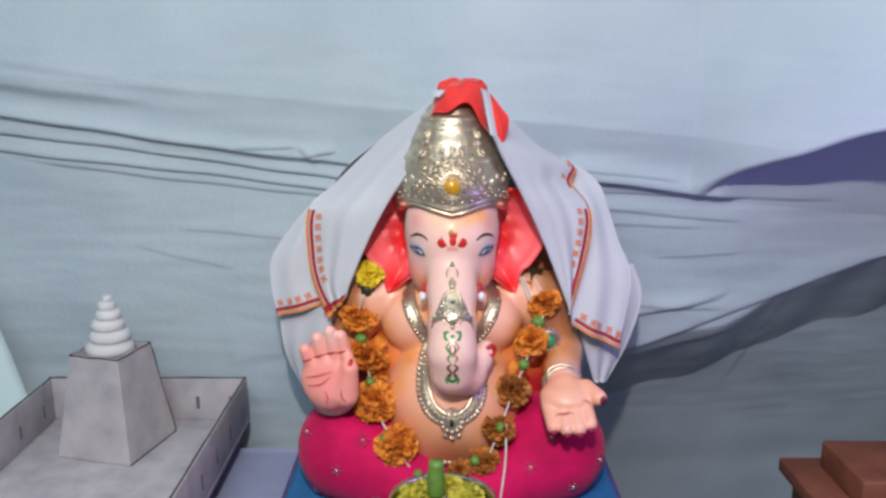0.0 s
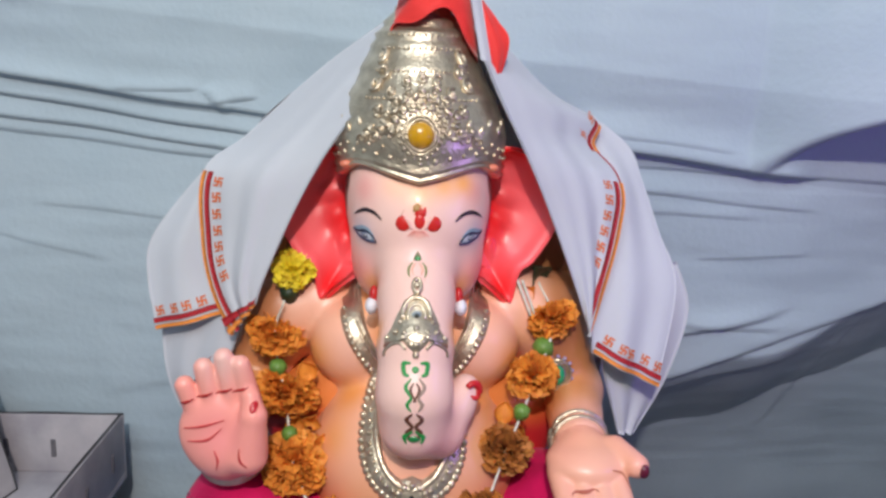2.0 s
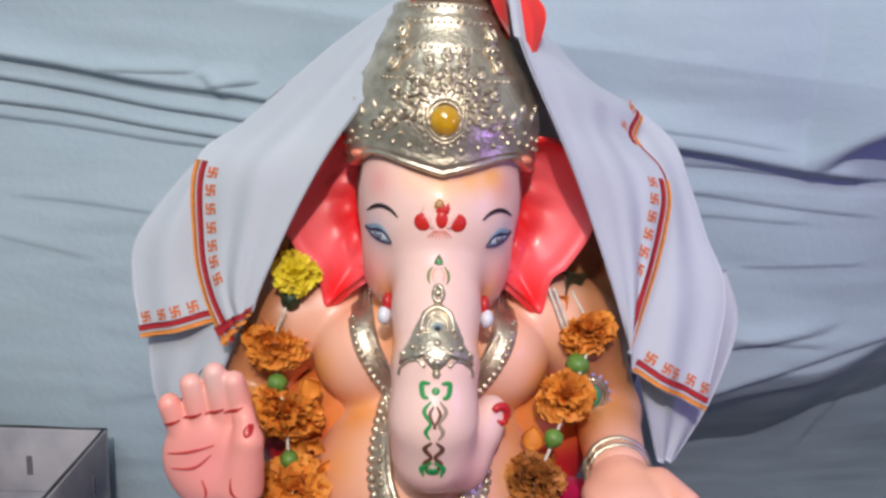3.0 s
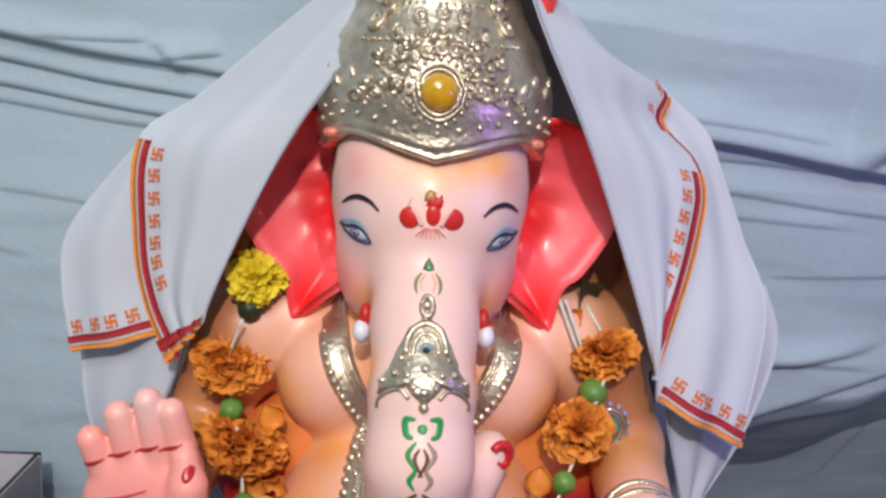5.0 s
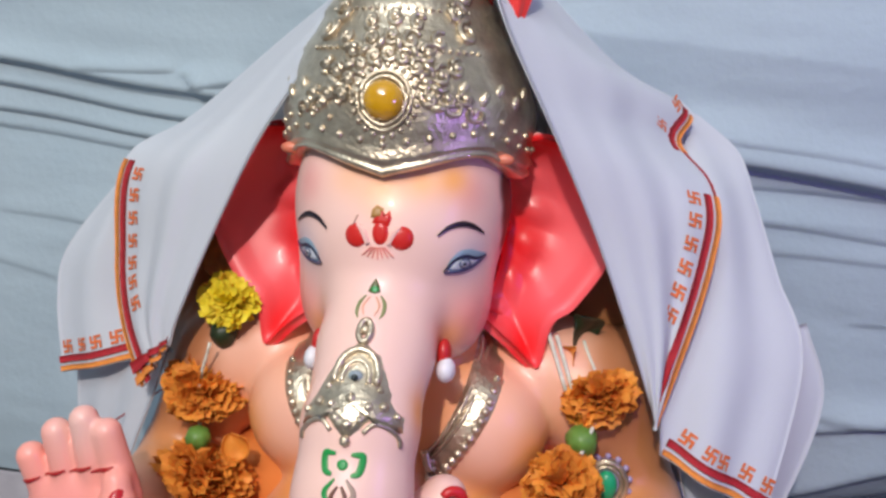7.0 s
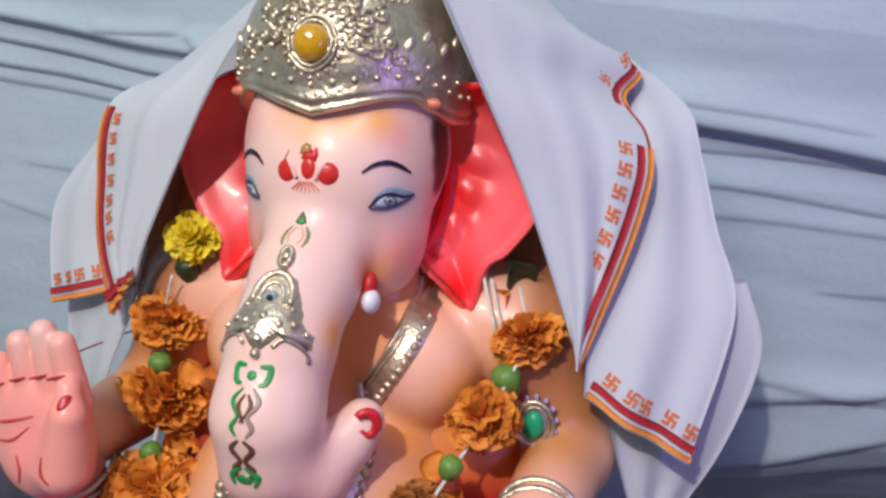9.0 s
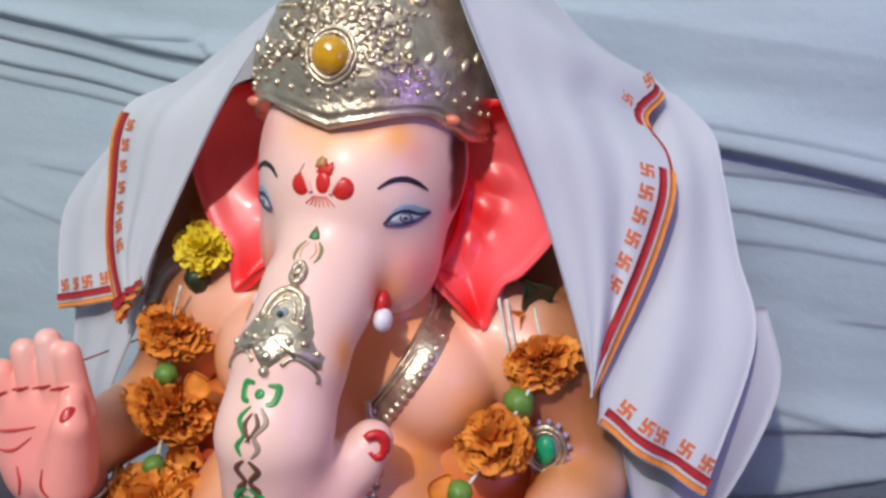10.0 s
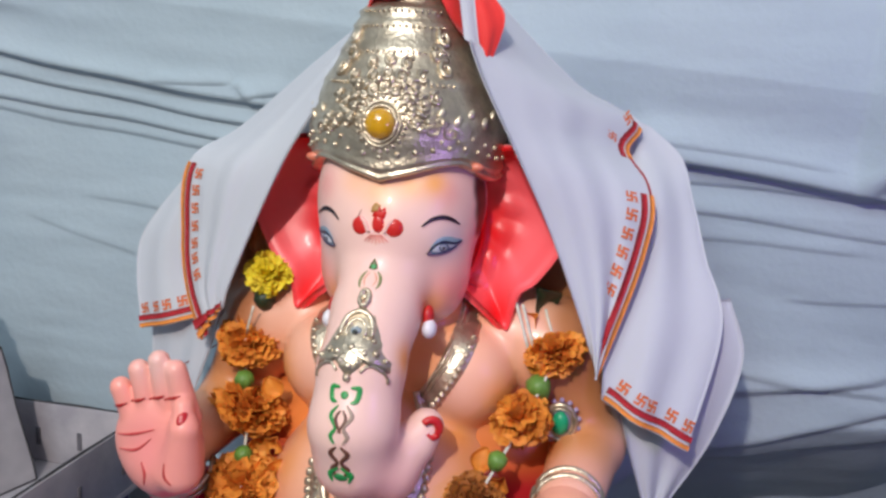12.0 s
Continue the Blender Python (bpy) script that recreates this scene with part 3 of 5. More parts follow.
def crown_dip(a, z):
    """The front of the lower rim dips to a point."""
    a = (a + math.pi) % (2 * math.pi) - math.pi
    w = max(0.0, 1 - (z - 0.434) / 0.05)
    return w * (-0.009 * math.exp(-(abs(a) / 0.35)) + 0.006 * math.exp(-((abs(a) - 0.70) / 0.35) ** 2) + 0.007 - 0.009 * min(1.0, max(0.0, (abs(a) - 0.85) / 0.45)))


def crown_at(a, z, lift=0.0):
    pr = np.array(CROWN_PROFILE)
    r = np.interp(z, pr[:, 1], pr[:, 0]) + lift
    return np.array((r * math.sin(a), CROWN_Y - r * SQUASH * math.cos(a), z + crown_dip(a, z)))


def stud(a, z, r, flat=0.6, nu=10, nv=6):
    return ball(crown_at(a, z), (r, r * flat + 0.001, r), nu, nv, Euler((0, 0, a)).to_matrix())


def curl(a, z, r, thick, turns=1.3, flip=1, start=0.0):
    pts = []
    for i in range(14):
        w = start + flip * 2 * math.pi * turns * i / 13
        rr = r * (1 - 0.7 * i / 13)
        pts.append(crown_at(a + rr * math.cos(w) / 0.08, z + rr * math.sin(w), 0.001))
    return tube(pts, [thick, thick * 1.2, thick * 0.6], 6)


def ear(s):
    """One broad ear, hollow in front, with its folded root."""
    rim = spline([(0.060, 0.012, 0.452), (0.086, 0.010, 0.461), (0.114, 0.014, 0.447), (0.138, 0.024, 0.412), (0.131, 0.022, 0.382),
                  (0.112, 0.016, 0.353), (0.099, 0.013, 0.342), (0.091, 0.010, 0.313), (0.072, 0.006, 0.328), (0.054, 0.008, 0.342)], 44)
    root = spline([(0.055, 0.026, 0.448), (0.059, 0.028, 0.43), (0.061, 0.028, 0.40), (0.058, 0.024, 0.37), (0.048, 0.020, 0.345)], 44)
    n = 18
    P = np.zeros((44, n, 3))
    for i in range(44):
        for j in range(n):
            w = j / (n - 1)
            p = root[i] * (1 - w) + rim[i] * w
            p = p + np.array((0, 0.012 * math.sin(math.pi * w ** 0.8), 0))
            # curled folds round the hollow
            p[1] -= 0.0045 * math.exp(-((w - 0.30) / 0.10) ** 2) * (0.6 + 0.4 * math.sin(i * 0.9))
            p[1] -= 0.0025 * math.exp(-((w - 0.93) / 0.06) ** 2)
            # short ribs fanning out from the root
            p[1] -= 0.0014 * math.sin(i * 1.25 + 2.0 * w) * math.exp(-((w - 0.34) / 0.20) ** 2) * math.exp(-((i - 20) / 11) ** 2)
            P[i, j] = (s * p[0], p[1], p[2])
    return sheet(P if s > 0 else P[:, ::-1], 0.006)


def ear_colour(v):
    deep, coral = np.array((0.92, 0.010, 0.014)), np.array((1.0, 0.13, 0.15))
    x, z = np.abs(v[:, 0]), v[:, 2]
    w = np.exp(-(((x - 0.066) / 0.024) ** 2 + ((z - 0.39) / 0.030) ** 2) ** 1.5)
    w = np.maximum(w, np.exp(-(((x - 0.080) / 0.016) ** 2 + ((z - 0.325) / 0.018) ** 2)))
    w = np.maximum(w, np.exp(-((z - 0.458) / 0.008) ** 2))[:, None]
    return coral * (1 - w) + deep * w


def make_statue():
    S = Statue()
    S.add(skin_mesh(LEGS, 0.0045), 2)
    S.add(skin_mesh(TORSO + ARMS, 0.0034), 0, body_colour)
    S.add(skin_mesh(HEAD, 0.0025), 0, face_colour)
    S.add(skin_mesh(PALM_UP, 0.0021), 0, palm_colour)
    S.add(skin_mesh(PALM_OUT, 0.0021), 0, palm_colour)
    # red and orange cloth wound round the waist, behind the belly
    S.add(skin_mesh([(ell((0, 0.035, 0.185), (0.150, 0.055, 0.085)), 0.01), (ell((0, 0.02, 0.13), (0.13, 0.07, 0.06)), 0.02)], 0.005), 0, waist_colour)
    # slab added behind head and shoulders, its brown standing in for warm shade
    S.add(skin_mesh([(ell((0, 0.10, 0.30), (0.135, 0.035, 0.17)), 0.01), (ell((0, 0.085, 0.34), (0.185, 0.022, 0.13)), 0.02)], 0.006), 0, (0.34, 0.15, 0.06))
    for s in (-1, 1):
        S.add(ear(s), 0, ear_colour)
    # crown
    S.add(lathe(CROWN_PROFILE, 96, SQUASH, (0, CROWN_Y), crown_dip), 1)
    rnd = random.Random(3)
    gem_z = 0.477
    for r, t in ((0.0128, 0.0015), (0.0158, 0.0013)):
        S.add(tube([crown_at(r * math.sin(w) / 0.084, gem_z + r * math.cos(w), 0.001) for w in np.linspace(0, 2 * math.pi, 28)[:-1]], t, 6, closed=True), 1)
    S.add(ball(crown_at(0, gem_z, 0.001), (0.0112, 0.009, 0.0112), 24, 14), 3)
    for i in range(22):
        w = 2 * math.pi * i / 22
        S.add(stud(0.0192 * math.sin(w) / 0.084, gem_z + 0.0192 * math.cos(w), 0.0019), 1)
    # a fan of curls and leaves over the gem
    for i in range(9):
        w = radians(-88 + 22 * i)
        for r, k in ((0.0255, 0.0050), (0.0360, 0.0062), (0.0470, 0.0055)):
            a, z = r * math.sin(w) / 0.082, gem_z + r * math.cos(w)
            if z < 0.53:
                S.add(curl(a, z, k, 0.0016, 1.3, 1 if i > 4 else -1, w), 1)
                S.add(stud(a, z, 0.0028, 0.9), 1)
        a, z = 0.031 * math.sin(w + 0.19) / 0.082, gem_z + 0.031 * math.cos(w + 0.19)
        S.add(ball(crown_at(a, z, 0.001), (0.0024, 0.0028, 0.0046), 8, 6, Euler((0, -w, a)).to_matrix()), 1)
    # relief over the rest of the band, and beads on the rings
    for i in range(-9, 10):
        a = i * 0.165
        S.add(stud(a, 0.4540, 0.0020), 1)
        if 2 < abs(i) < 8:
            if abs(i) < 5:
                S.add(curl(a, 0.468 + 0.004 * (i % 2), 0.0062, 0.0013, 1.2, 1 if i > 0 else -1, 0.6 * i), 1)
            S.add(ball(crown_at(a + 0.07, 0.479 + 0.006 * (i % 2)), (0.0032, 0.0022, 0.0054), 8, 6, Euler((0, 0.5 * (1 if i > 0 else -1), a)).to_matrix()), 1)
            S.add(stud(a + 0.08, 0.462 + rnd.uniform(-0.002, 0.003), 0.0018), 1)
    for z, n, r in ((0.5055, 24, 0.0013), (0.5285, 20, 0.0012), (0.5475, 16, 0.0012), (0.559, 14, 0.0011)):
        for i in range(n):
            S.add(stud(-0.75 + 1.5 * i / (n - 1), z, r, 0.9, 8, 5), 1)
    # scroll side pieces of the crown
    for s in (-1, 1):
        for k, (a, z) in enumerate(((0.60, 0.528), (0.68, 0.517), (0.74, 0.540))):
            S.add(curl(s * a, z, 0.0075, 0.002, 1.2, s, k), 1)
        S.add(ball(crown_at(s * 1.10, 0.432, 0.0), (0.0045, 0.005, 0.007), 10, 8), 0, (0.88, 0.48, 0.36))
        S.add(ball(crown_at(s * 0.98, 0.441, 0.001), (0.006, 0.003, 0.0034), 10, 8), 0, (0.70, 0.20, 0.12))
    # eyes and brows
    for s in (-1, 1):
        flip = lambda pts: [(s * (0.046 + (x - 0.046) * 0.88), 0.388 + (z - 0.388) * 0.9) for x, z in pts]
        keep = lambda pts: [(s * x, z) for x, z in pts]
        lid = [(0.0335, 0.3835), (0.0370, 0.3905), (0.0430, 0.3965), (0.0500, 0.3975), (0.0565, 0.3950), (0.0610, 0.3930), (0.0570, 0.3890), (0.0520, 0.3850), (0.0450, 0.3815), (0.0385, 0.3805)]
        S.add(decal(face_field, spline([(x, 0, z) for x, z in flip(lid + lid[:1])], 40)[:-1][:, [0, 2]], 0.0007, 4), 0, (0.24, 0.33, 0.42))
        white = [(0.0365, 0.3840), (0.0410, 0.3895), (0.0470, 0.3915), (0.0530, 0.3895), (0.0560, 0.3890), (0.0510, 0.3855), (0.0450, 0.3832), (0.0400, 0.3825)]
        S.add(decal(face_field, spline([(x, 0, z) for x, z in flip(white + white[:1])], 32)[:-1][:, [0, 2]], 0.0013, 4), 0, (0.55, 0.58, 0.66))
        S.add(decal(face_field, oval(s * 0.0468, 0.3872, 0.0044, 0.0044), 0.0018, 3), 0, (0.10, 0.12, 0.20))
        S.add(decal(face_field, oval(s * 0.0468, 0.3872, 0.0030, 0.0030), 0.0023, 3), 0, (0.35, 0.38, 0.48))
        S.add(decal(face_field, oval(s * 0.0468, 0.3872, 0.0017, 0.0017, 12), 0.0027, 2), 0, (0.01, 0.01, 0.02))
        S.add(decal(face_field, oval(s * 0.0455, 0.3885, 0.0008, 0.0008, 8), 0.0031, 2), 0, (0.8, 0.8, 0.8))
        S.add(stroke(face_field, flip([(0.0345, 0.3825), (0.0400, 0.3893), (0.0470, 0.3922), (0.0535, 0.3902), (0.0590, 0.3916)]), (0.0008, 0.0017, 0.0022, 0.0020, 0.0005), 0.0020), 0, (0.02, 0.02, 0.06))
        S.add(stroke(face_field, flip([(0.0350, 0.3818), (0.0440, 0.3820), (0.0520, 0.3850), (0.0590, 0.3910)]), (0.0008, 0.0015, 0.0013, 0.0005), 0.0020), 0, (0.05, 0.05, 0.13))
        S.add(stroke(face_field, keep([(0.0320, 0.4040), (0.0380, 0.4088), (0.0450, 0.4105), (0.0510, 0.4085), (0.0560, 0.4045)]), (0.0010, 0.0028, 0.0036, 0.0027, 0.0006), 0.0018), 0, (0.012, 0.004, 0.012))
        # short tusk in its red socket
        S.add(ball((s * 0.0395, -0.050, 0.325), (0.0058, 0.008, 0.0075), 14, 10), 0, (0.80, 0.78, 0.84))
        S.add(ball((s * 0.0375, -0.046, 0.333), (0.0045, 0.007, 0.0095), 14, 10), 0, (0.55, 0.02, 0.02))
    # forehead mark
    RED = (0.62, 0.02, 0.015)
    for s in (-1, 1):
        S.add(decal(face_field, oval(s * 0.0130, 0.4020, 0.0072, 0.0074, 18), 0.0010, 4, 0.0012), 0, RED)
        S.add(stroke(face_field, [(s * 0.0125, 0.4085), (s * 0.0090, 0.4050), (s * 0.0060, 0.3985)], (0.001, 0.004, 0.003), 0.0022), 0, (0.88, 0.52, 0.46))
    S.add(decal(face_field, oval(0.001, 0.4045, 0.0052, 0.0078, 16), 0.0014, 3), 0, RED)
    S.add(decal(face_field, [(-0.0050, 0.4090), (0.0060, 0.4075), (0.0075, 0.4125), (0.0060, 0.4175), (0.0035, 0.4145), (0.0005, 0.4185), (-0.0030, 0.4150)], 0.0014, 3), 0, RED)
    S.add(decal(face_field, [(-0.0055, 0.4120), (0.0015, 0.4130), (0.0025, 0.4180), (-0.0020, 0.4200), (-0.0050, 0.4170)], 0.0018, 3), 0, (0.42, 0.22, 0.06))
    for k in range(-3, 4):
        S.add(stroke(face_field, [(0.0012 * k, 0.3965), (0.0030 * k, 0.3895 + 0.0006 * abs(k))], (0.0014, 0.0006), 0.0010, 6), 0, (0.80, 0.28, 0.24))
    S.add(stroke(face_field, [(-0.0178, 0.4035), (-0.0150, 0.4085), (-0.0125, 0.4140)], (0.0009, 0.0007, 0.0003), 0.0010, 8), 0, (0.55, 0.30, 0.26))
    # painted jewel drop on the trunk
    GREEN, BROWNISH = (0.015, 0.28, 0.06), (0.14, 0.05, 0.03)
    S.add(decal(face_field, [(0, 0.3800), (0.0030, 0.3755), (0.0042, 0.3715), (0, 0.3705), (-0.0042, 0.3715), (-0.0030, 0.3755)], 0.0010, 3), 0, (0.10, 0.10, 0.03))
    S.add(decal(face_field, oval(0.0003, 0.3735, 0.0030, 0.0024, 12), 0.0015, 3), 0, GREEN)
    for s in (-1, 1):
        S.add(stroke(face_field, [(s * 0.0040, 0.3705), (s * 0.0070, 0.3665), (s * 0.0074, 0.3625), (s * 0.0060, 0.3600)], (0.0006, 0.0024, 0.0024, 0.0006), 0.0010, 12), 0, (0.22, 0.25, 0.10))
        S.add(stroke(face_field, [(s * 0.0015, 0.3700), (s * 0.0045, 0.3655), (s * 0.0030, 0.3615)], (0.0005, 0.0013, 0.0005), 0.0010, 10), 0, (0.78, 0.38, 0.26))
    # gold band over the trunk with its crest
    S.add(decal(face_field, [(x * 0.84, z) for x, z in [(0, 0.3520), (0.0060, 0.3475), (0.0130, 0.3440), (0.0185, 0.3350), (0.0240, 0.3260), (0.0350, 0.3130), (0.0345, 0.3060), (0.0260, 0.3130),
                             (0.0150, 0.3160), (0.0085, 0.3115), (0, 0.3050), (-0.0085, 0.3115), (-0.0150, 0.3160), (-0.0260, 0.3130), (-0.0345, 0.3060), (-0.0350, 0.3130),
                             (-0.0240, 0.3260), (-0.0185, 0.3350), (-0.0130, 0.3440), (-0.0060, 0.3475)]], 0.0016, 6, 0.0012), 1)
    crest = lambda x, z, lift=0.002: front_of(face_field, 0.84 * x, z, lift)
    S.add(tube([crest(0.0038 * math.sin(w), 0.3545 + 0.0050 * math.cos(w)) for w in np.linspace(0, 2 * math.pi, 16)[:-1]], 0.0019, 6, closed=True), 1)
    S.add(ball(crest(0, 0.3545, 0), 0.0032, 10, 8), 1)
    for r, t in ((0.0135, 0.0022), (0.0085, 0.0014)):
        S.add(tube([crest(r * math.sin(w), 0.3335 + r * 0.95 * math.cos(w), 0.0026) for w in np.linspace(-1.75, 1.75, 20)], t, 6), 1)
    S.add(ball(crest(0, 0.3345, 0.0015), (0.0042, 0.003, 0.0034), 12, 8), 0, (0.30, 0.36, 0.40))
    S.add(ball(crest(0, 0.3345, 0.0035), (0.0022, 0.0022, 0.0020), 10, 8), 0, (0.01, 0.02, 0.02))
    for x, z, r in ((0, 0.3255, 0.0030), (0, 0.3140, 0.0034), (0, 0.3065, 0.0030), (0.0115, 0.3220, 0.0026), (-0.0115, 0.3220, 0.0026), (0.0200, 0.3215, 0.0028), (-0.0200, 0.3215, 0.0028),
                    (0.0160, 0.3285, 0.0022), (-0.0160, 0.3285, 0.0022), (0.0280, 0.3160, 0.0022), (-0.0280, 0.3160, 0.0022), (0.0075, 0.3165, 0.0022), (-0.0075, 0.3165, 0.0022)):
        S.add(ball(crest(x, z, 0.001), (r, r, r), 10, 8), 1)
    for s in (-1, 1):
        S.add(tube([crest(s * x, z, 0.001) for x, z in ((0.010, 0.3105), (0.016, 0.3145), (0.024, 0.3118), (0.0300, 0.3060), (0.0310, 0.3010))], 0.0013, 6, 16), 1)
    # green and brown scrolls painted down the trunk
    for s in (-1, 1):
        S.add(stroke(face_field, [(s * 0.0040, 0.3000), (s * 0.0095, 0.2990), (s * 0.0088, 0.2920), (s * 0.0050, 0.2905)], (0.0016, 0.0042, 0.0044, 0.0016), 0.0010), 0, GREEN)
        S.add(stroke(face_field, [(s * 0.0030, 0.2890), (s * 0.0075, 0.2820), (s * 0.0030, 0.2750), (s * 0.0060, 0.2690), (s * 0.0030, 0.2640)], (0.0010, 0.0036, 0.0024, 0.0036, 0.0010), 0.0010), 0,
              GREEN if s < 0 else (0.35, 0.25, 0.20))
        S.add(stroke(face_field, [(s * 0.0010, 0.2860), (s * 0.0035, 0.2800), (s * -0.0010, 0.2720)], (0.0010, 0.0028, 0.0010), 0.0013), 0, BROWNISH)
        S.add(stroke(face_field, [(s * 0.0015, 0.2620), (s * 0.0062, 0.2560), (s * 0.0015, 0.2490), (s * 0.0058, 0.2430), (s * 0.0020, 0.2370)], (0.0012, 0.0042, 0.0030, 0.0040, 0.0010), 0.0010), 0, BROWNISH)
        S.add(stroke(face_field, [(s * 0.0010, 0.2450), (s * 0.0075, 0.2390), (s * 0.0060, 0.2330)], (0.0012, 0.0048, 0.0014), 0.0014), 0, GREEN)
    S.add(decal(face_field, oval(0, 0.2950, 0.0035, 0.0030, 12), 0.0010, 3), 0, GREEN)
    S.add(decal(face_field, oval(0, 0.2370, 0.0065, 0.0035, 14), 0.0012, 3), 0, (0.02, 0.22, 0.06))
    # red mouth of the trunk's tip
    axis = Vector((0.45, -0.87, 0.20)).normalized()
    side, up = axis.cross(Vector((0, 0, 1))).normalized(), Vector((0, 0, 1))
    mark = [Vector((0.0452, -0.0705, 0.2560)) + (axis * 0.0138 + (side * -0.0066 * math.sin(w) + up * 0.0074 * math.cos(w)) * (1 - 0.25 * max(0, w - 2.4)) - axis * 0.0012) for w in np.linspace(-0.9, 4.0, 20)]
    S.add(tube(mark, [0.0026, 0.0036, 0.0030, 0.0024], 8), 0, (0.60, 0.015, 0.02))
    # broad collar and long necklace
    for s in (-1, 1):
        S.add(stroke(torso_field, [(s * 0.0600, 0.348), (s * 0.0630, 0.325), (s * 0.0560, 0.295), (s * 0.0430, 0.270), (s * 0.0300, 0.252)], (0.023, 0.024, 0.023, 0.020, 0.016), 0.0025, 30, 0.0010), 1)
        for k in range(15):
            w = k / 14
            p = spline([(s * 0.0690, 0, 0.335), (s * 0.0660, 0, 0.305), (s * 0.0560, 0, 0.280), (s * 0.0400, 0, 0.255)], 15)[k]
            S.add(ball(front_of(torso_field, p[0], p[2], 0.002), 0.0022 + 0.0016 * w, 8, 6), 1)
        for k, pts in enumerate(([(0.0530, 0.340), (0.0550, 0.322), (0.0490, 0.298), (0.0370, 0.276), (0.0260, 0.260)],
                                 [(0.0570, 0.335), (0.0585, 0.320), (0.0525, 0.296), (0.0400, 0.274), (0.0290, 0.258)])):
            S.add(tube(front_of(torso_field, [s * x for x, z in pts], [z for x, z in pts], 0.0035), 0.0015, 6, 24), 1)
    U = [(-0.030, 0.258), (-0.037, 0.235), (-0.037, 0.205), (-0.025, 0.180), (0, 0.168), (0.025, 0.180), (0.037, 0.205), (0.037, 0.235), (0.030, 0.258)]
    S.add(stroke(torso_field, U, (0.014, 0.016, 0.018, 0.019, 0.022, 0.019, 0.018, 0.016, 0.014), 0.0025, 60, 0.0015, 9), 1)
    inner, outer = [(x * 0.86, z + 0.006) for x, z in U], [(x * 1.19, z - 0.009 + 0.004 * (abs(x) > 0.04)) for x, z in U]
    S.add(tube(front_of(torso_field, [x for x, z in inner], [z for x, z in inner], 0.004), 0.0032, 8, 60), 1)
    q = spline([(x, 0, z) for x, z in outer], 44)
    for p in q:
        S.add(ball(front_of(torso_field, p[0], p[2], 0.001), (0.0040, 0.0034, 0.0040), 8, 6), 1)
    q = spline([(x * 1.02, 0, z - 0.001) for x, z in U], 34)
    for i, p in enumerate(q):
        S.add(ball(front_of(torso_field, p[0], p[2], 0.003), (0.0030, 0.0030, 0.0030) if i % 2 else (0.0020, 0.003, 0.0036), 8, 6), 1)
    pend = lambda x, z, lift=0.003: front_of(torso_field, x, z, lift)
    S.add(decal(torso_field, [(-0.020, 0.168), (-0.012, 0.180), (0, 0.184), (0.012, 0.180), (0.020, 0.168), (0.013, 0.156), (0, 0.146), (-0.013, 0.156)], 0.004, 5, 0.003), 1)
    for i in range(12):
        w = 2 * math.pi * i / 12
        S.add(ball(pend(0.0135 * math.sin(w), 0.165 + 0.0125 * math.cos(w), 0.005), 0.0036, 8, 6), 1)
    S.add(ball(pend(0, 0.165, 0.006), (0.0032, 0.004, 0.0058), 10, 8), 0, (0.01, 0.01, 0.01))
    for x in (-0.009, 0, 0.009):
        S.add(ball(pend(x, 0.146 - 0.004 * (x == 0), 0.002), 0.0042, 8, 6), 1)
    # waist band
    for i in range(26):
        x = -0.075 + 0.15 * i / 25
        S.add(ball(front_of(torso_field, x, 0.098 + 2.2 * x * x, 0.001), (0.0042, 0.004, 0.0045), 8, 6), 1)
    # bangles, armlet, wrist rings
    ring = lambda c, r, t, tilt: tube([np.array(c) + np.array(Euler(tilt).to_matrix() @ Vector((r * math.cos(w), r * math.sin(w), 0))) for w in np.linspace(0, 2 * math.pi, 30)[:-1]], t, 8, closed=True)
    for k in range(2):
        S.add(ring((0.153, -0.052 - 0.008 * k, 0.201 - 0.002 * k), 0.0265, 0.0026, (radians(78), 0, 0)), 1)
        S.add(ring((-0.161, -0.066 + 0.006 * k, 0.188 - 0.006 * k), 0.0275, 0.0024, (radians(25), 0, 0)), 1)
    S.add(ball((0.140, 0.008, 0.243), (0.013, 0.006, 0.016), 14, 10), 0, (0.34, 0.27, 0.42))
    for r, t in ((0.0125, 0.0022), (0.0095, 0.0014)):
        S.add(tube([(0.140 + r * math.sin(w), 0.003, 0.243 + 1.2 * r * math.cos(w)) for w in np.linspace(0, 2 * math.pi, 26)[:-1]], t, 6, closed=True), 1)
    for k in range(14):
        w = 2 * math.pi * k / 14
        S.add(ball((0.140 + 0.0150 * math.sin(w), 0.005, 0.243 + 0.0182 * math.cos(w)), 0.0021, 8, 6), 0, (0.40, 0.32, 0.50))
    S.add(ball((0.140, 0.001, 0.243), (0.007, 0.005, 0.010), 12, 8), 0, (0.01, 0.36, 0.15))
    # lines and nails of the palms
    CARMINE = (0.42, 0.02, 0.02)
    for pts in ([(-0.193, 0.229), (-0.176, 0.233), (-0.158, 0.239)], [(-0.190, 0.218), (-0.172, 0.222), (-0.160, 0.232)], [(-0.166, 0.214), (-0.163, 0.205), (-0.165, 0.195)]):
        S.add(stroke(palm_up_field, pts, (0.0006, 0.0024, 0.0006), 0.0010, 14), 0, (0.58, 0.06, 0.06))
    for x, z in ((-0.191, 0.252), (-0.175, 0.258), (-0.159, 0.262), (-0.145, 0.264)):
        S.add(stroke(palm_up_field, [(x - 0.007, z - 0.002), (x, z), (x + 0.007, z + 0.003)], (0.0012, 0.0032, 0.0012), 0.0010, 8), 0, CARMINE)
    S.add(decal(palm_up_field, oval(-0.1325, 0.253, 0.0040, 0.0052, 14, -20), 0.0009, 3), 0, (0.50, 0.012, 0.02))
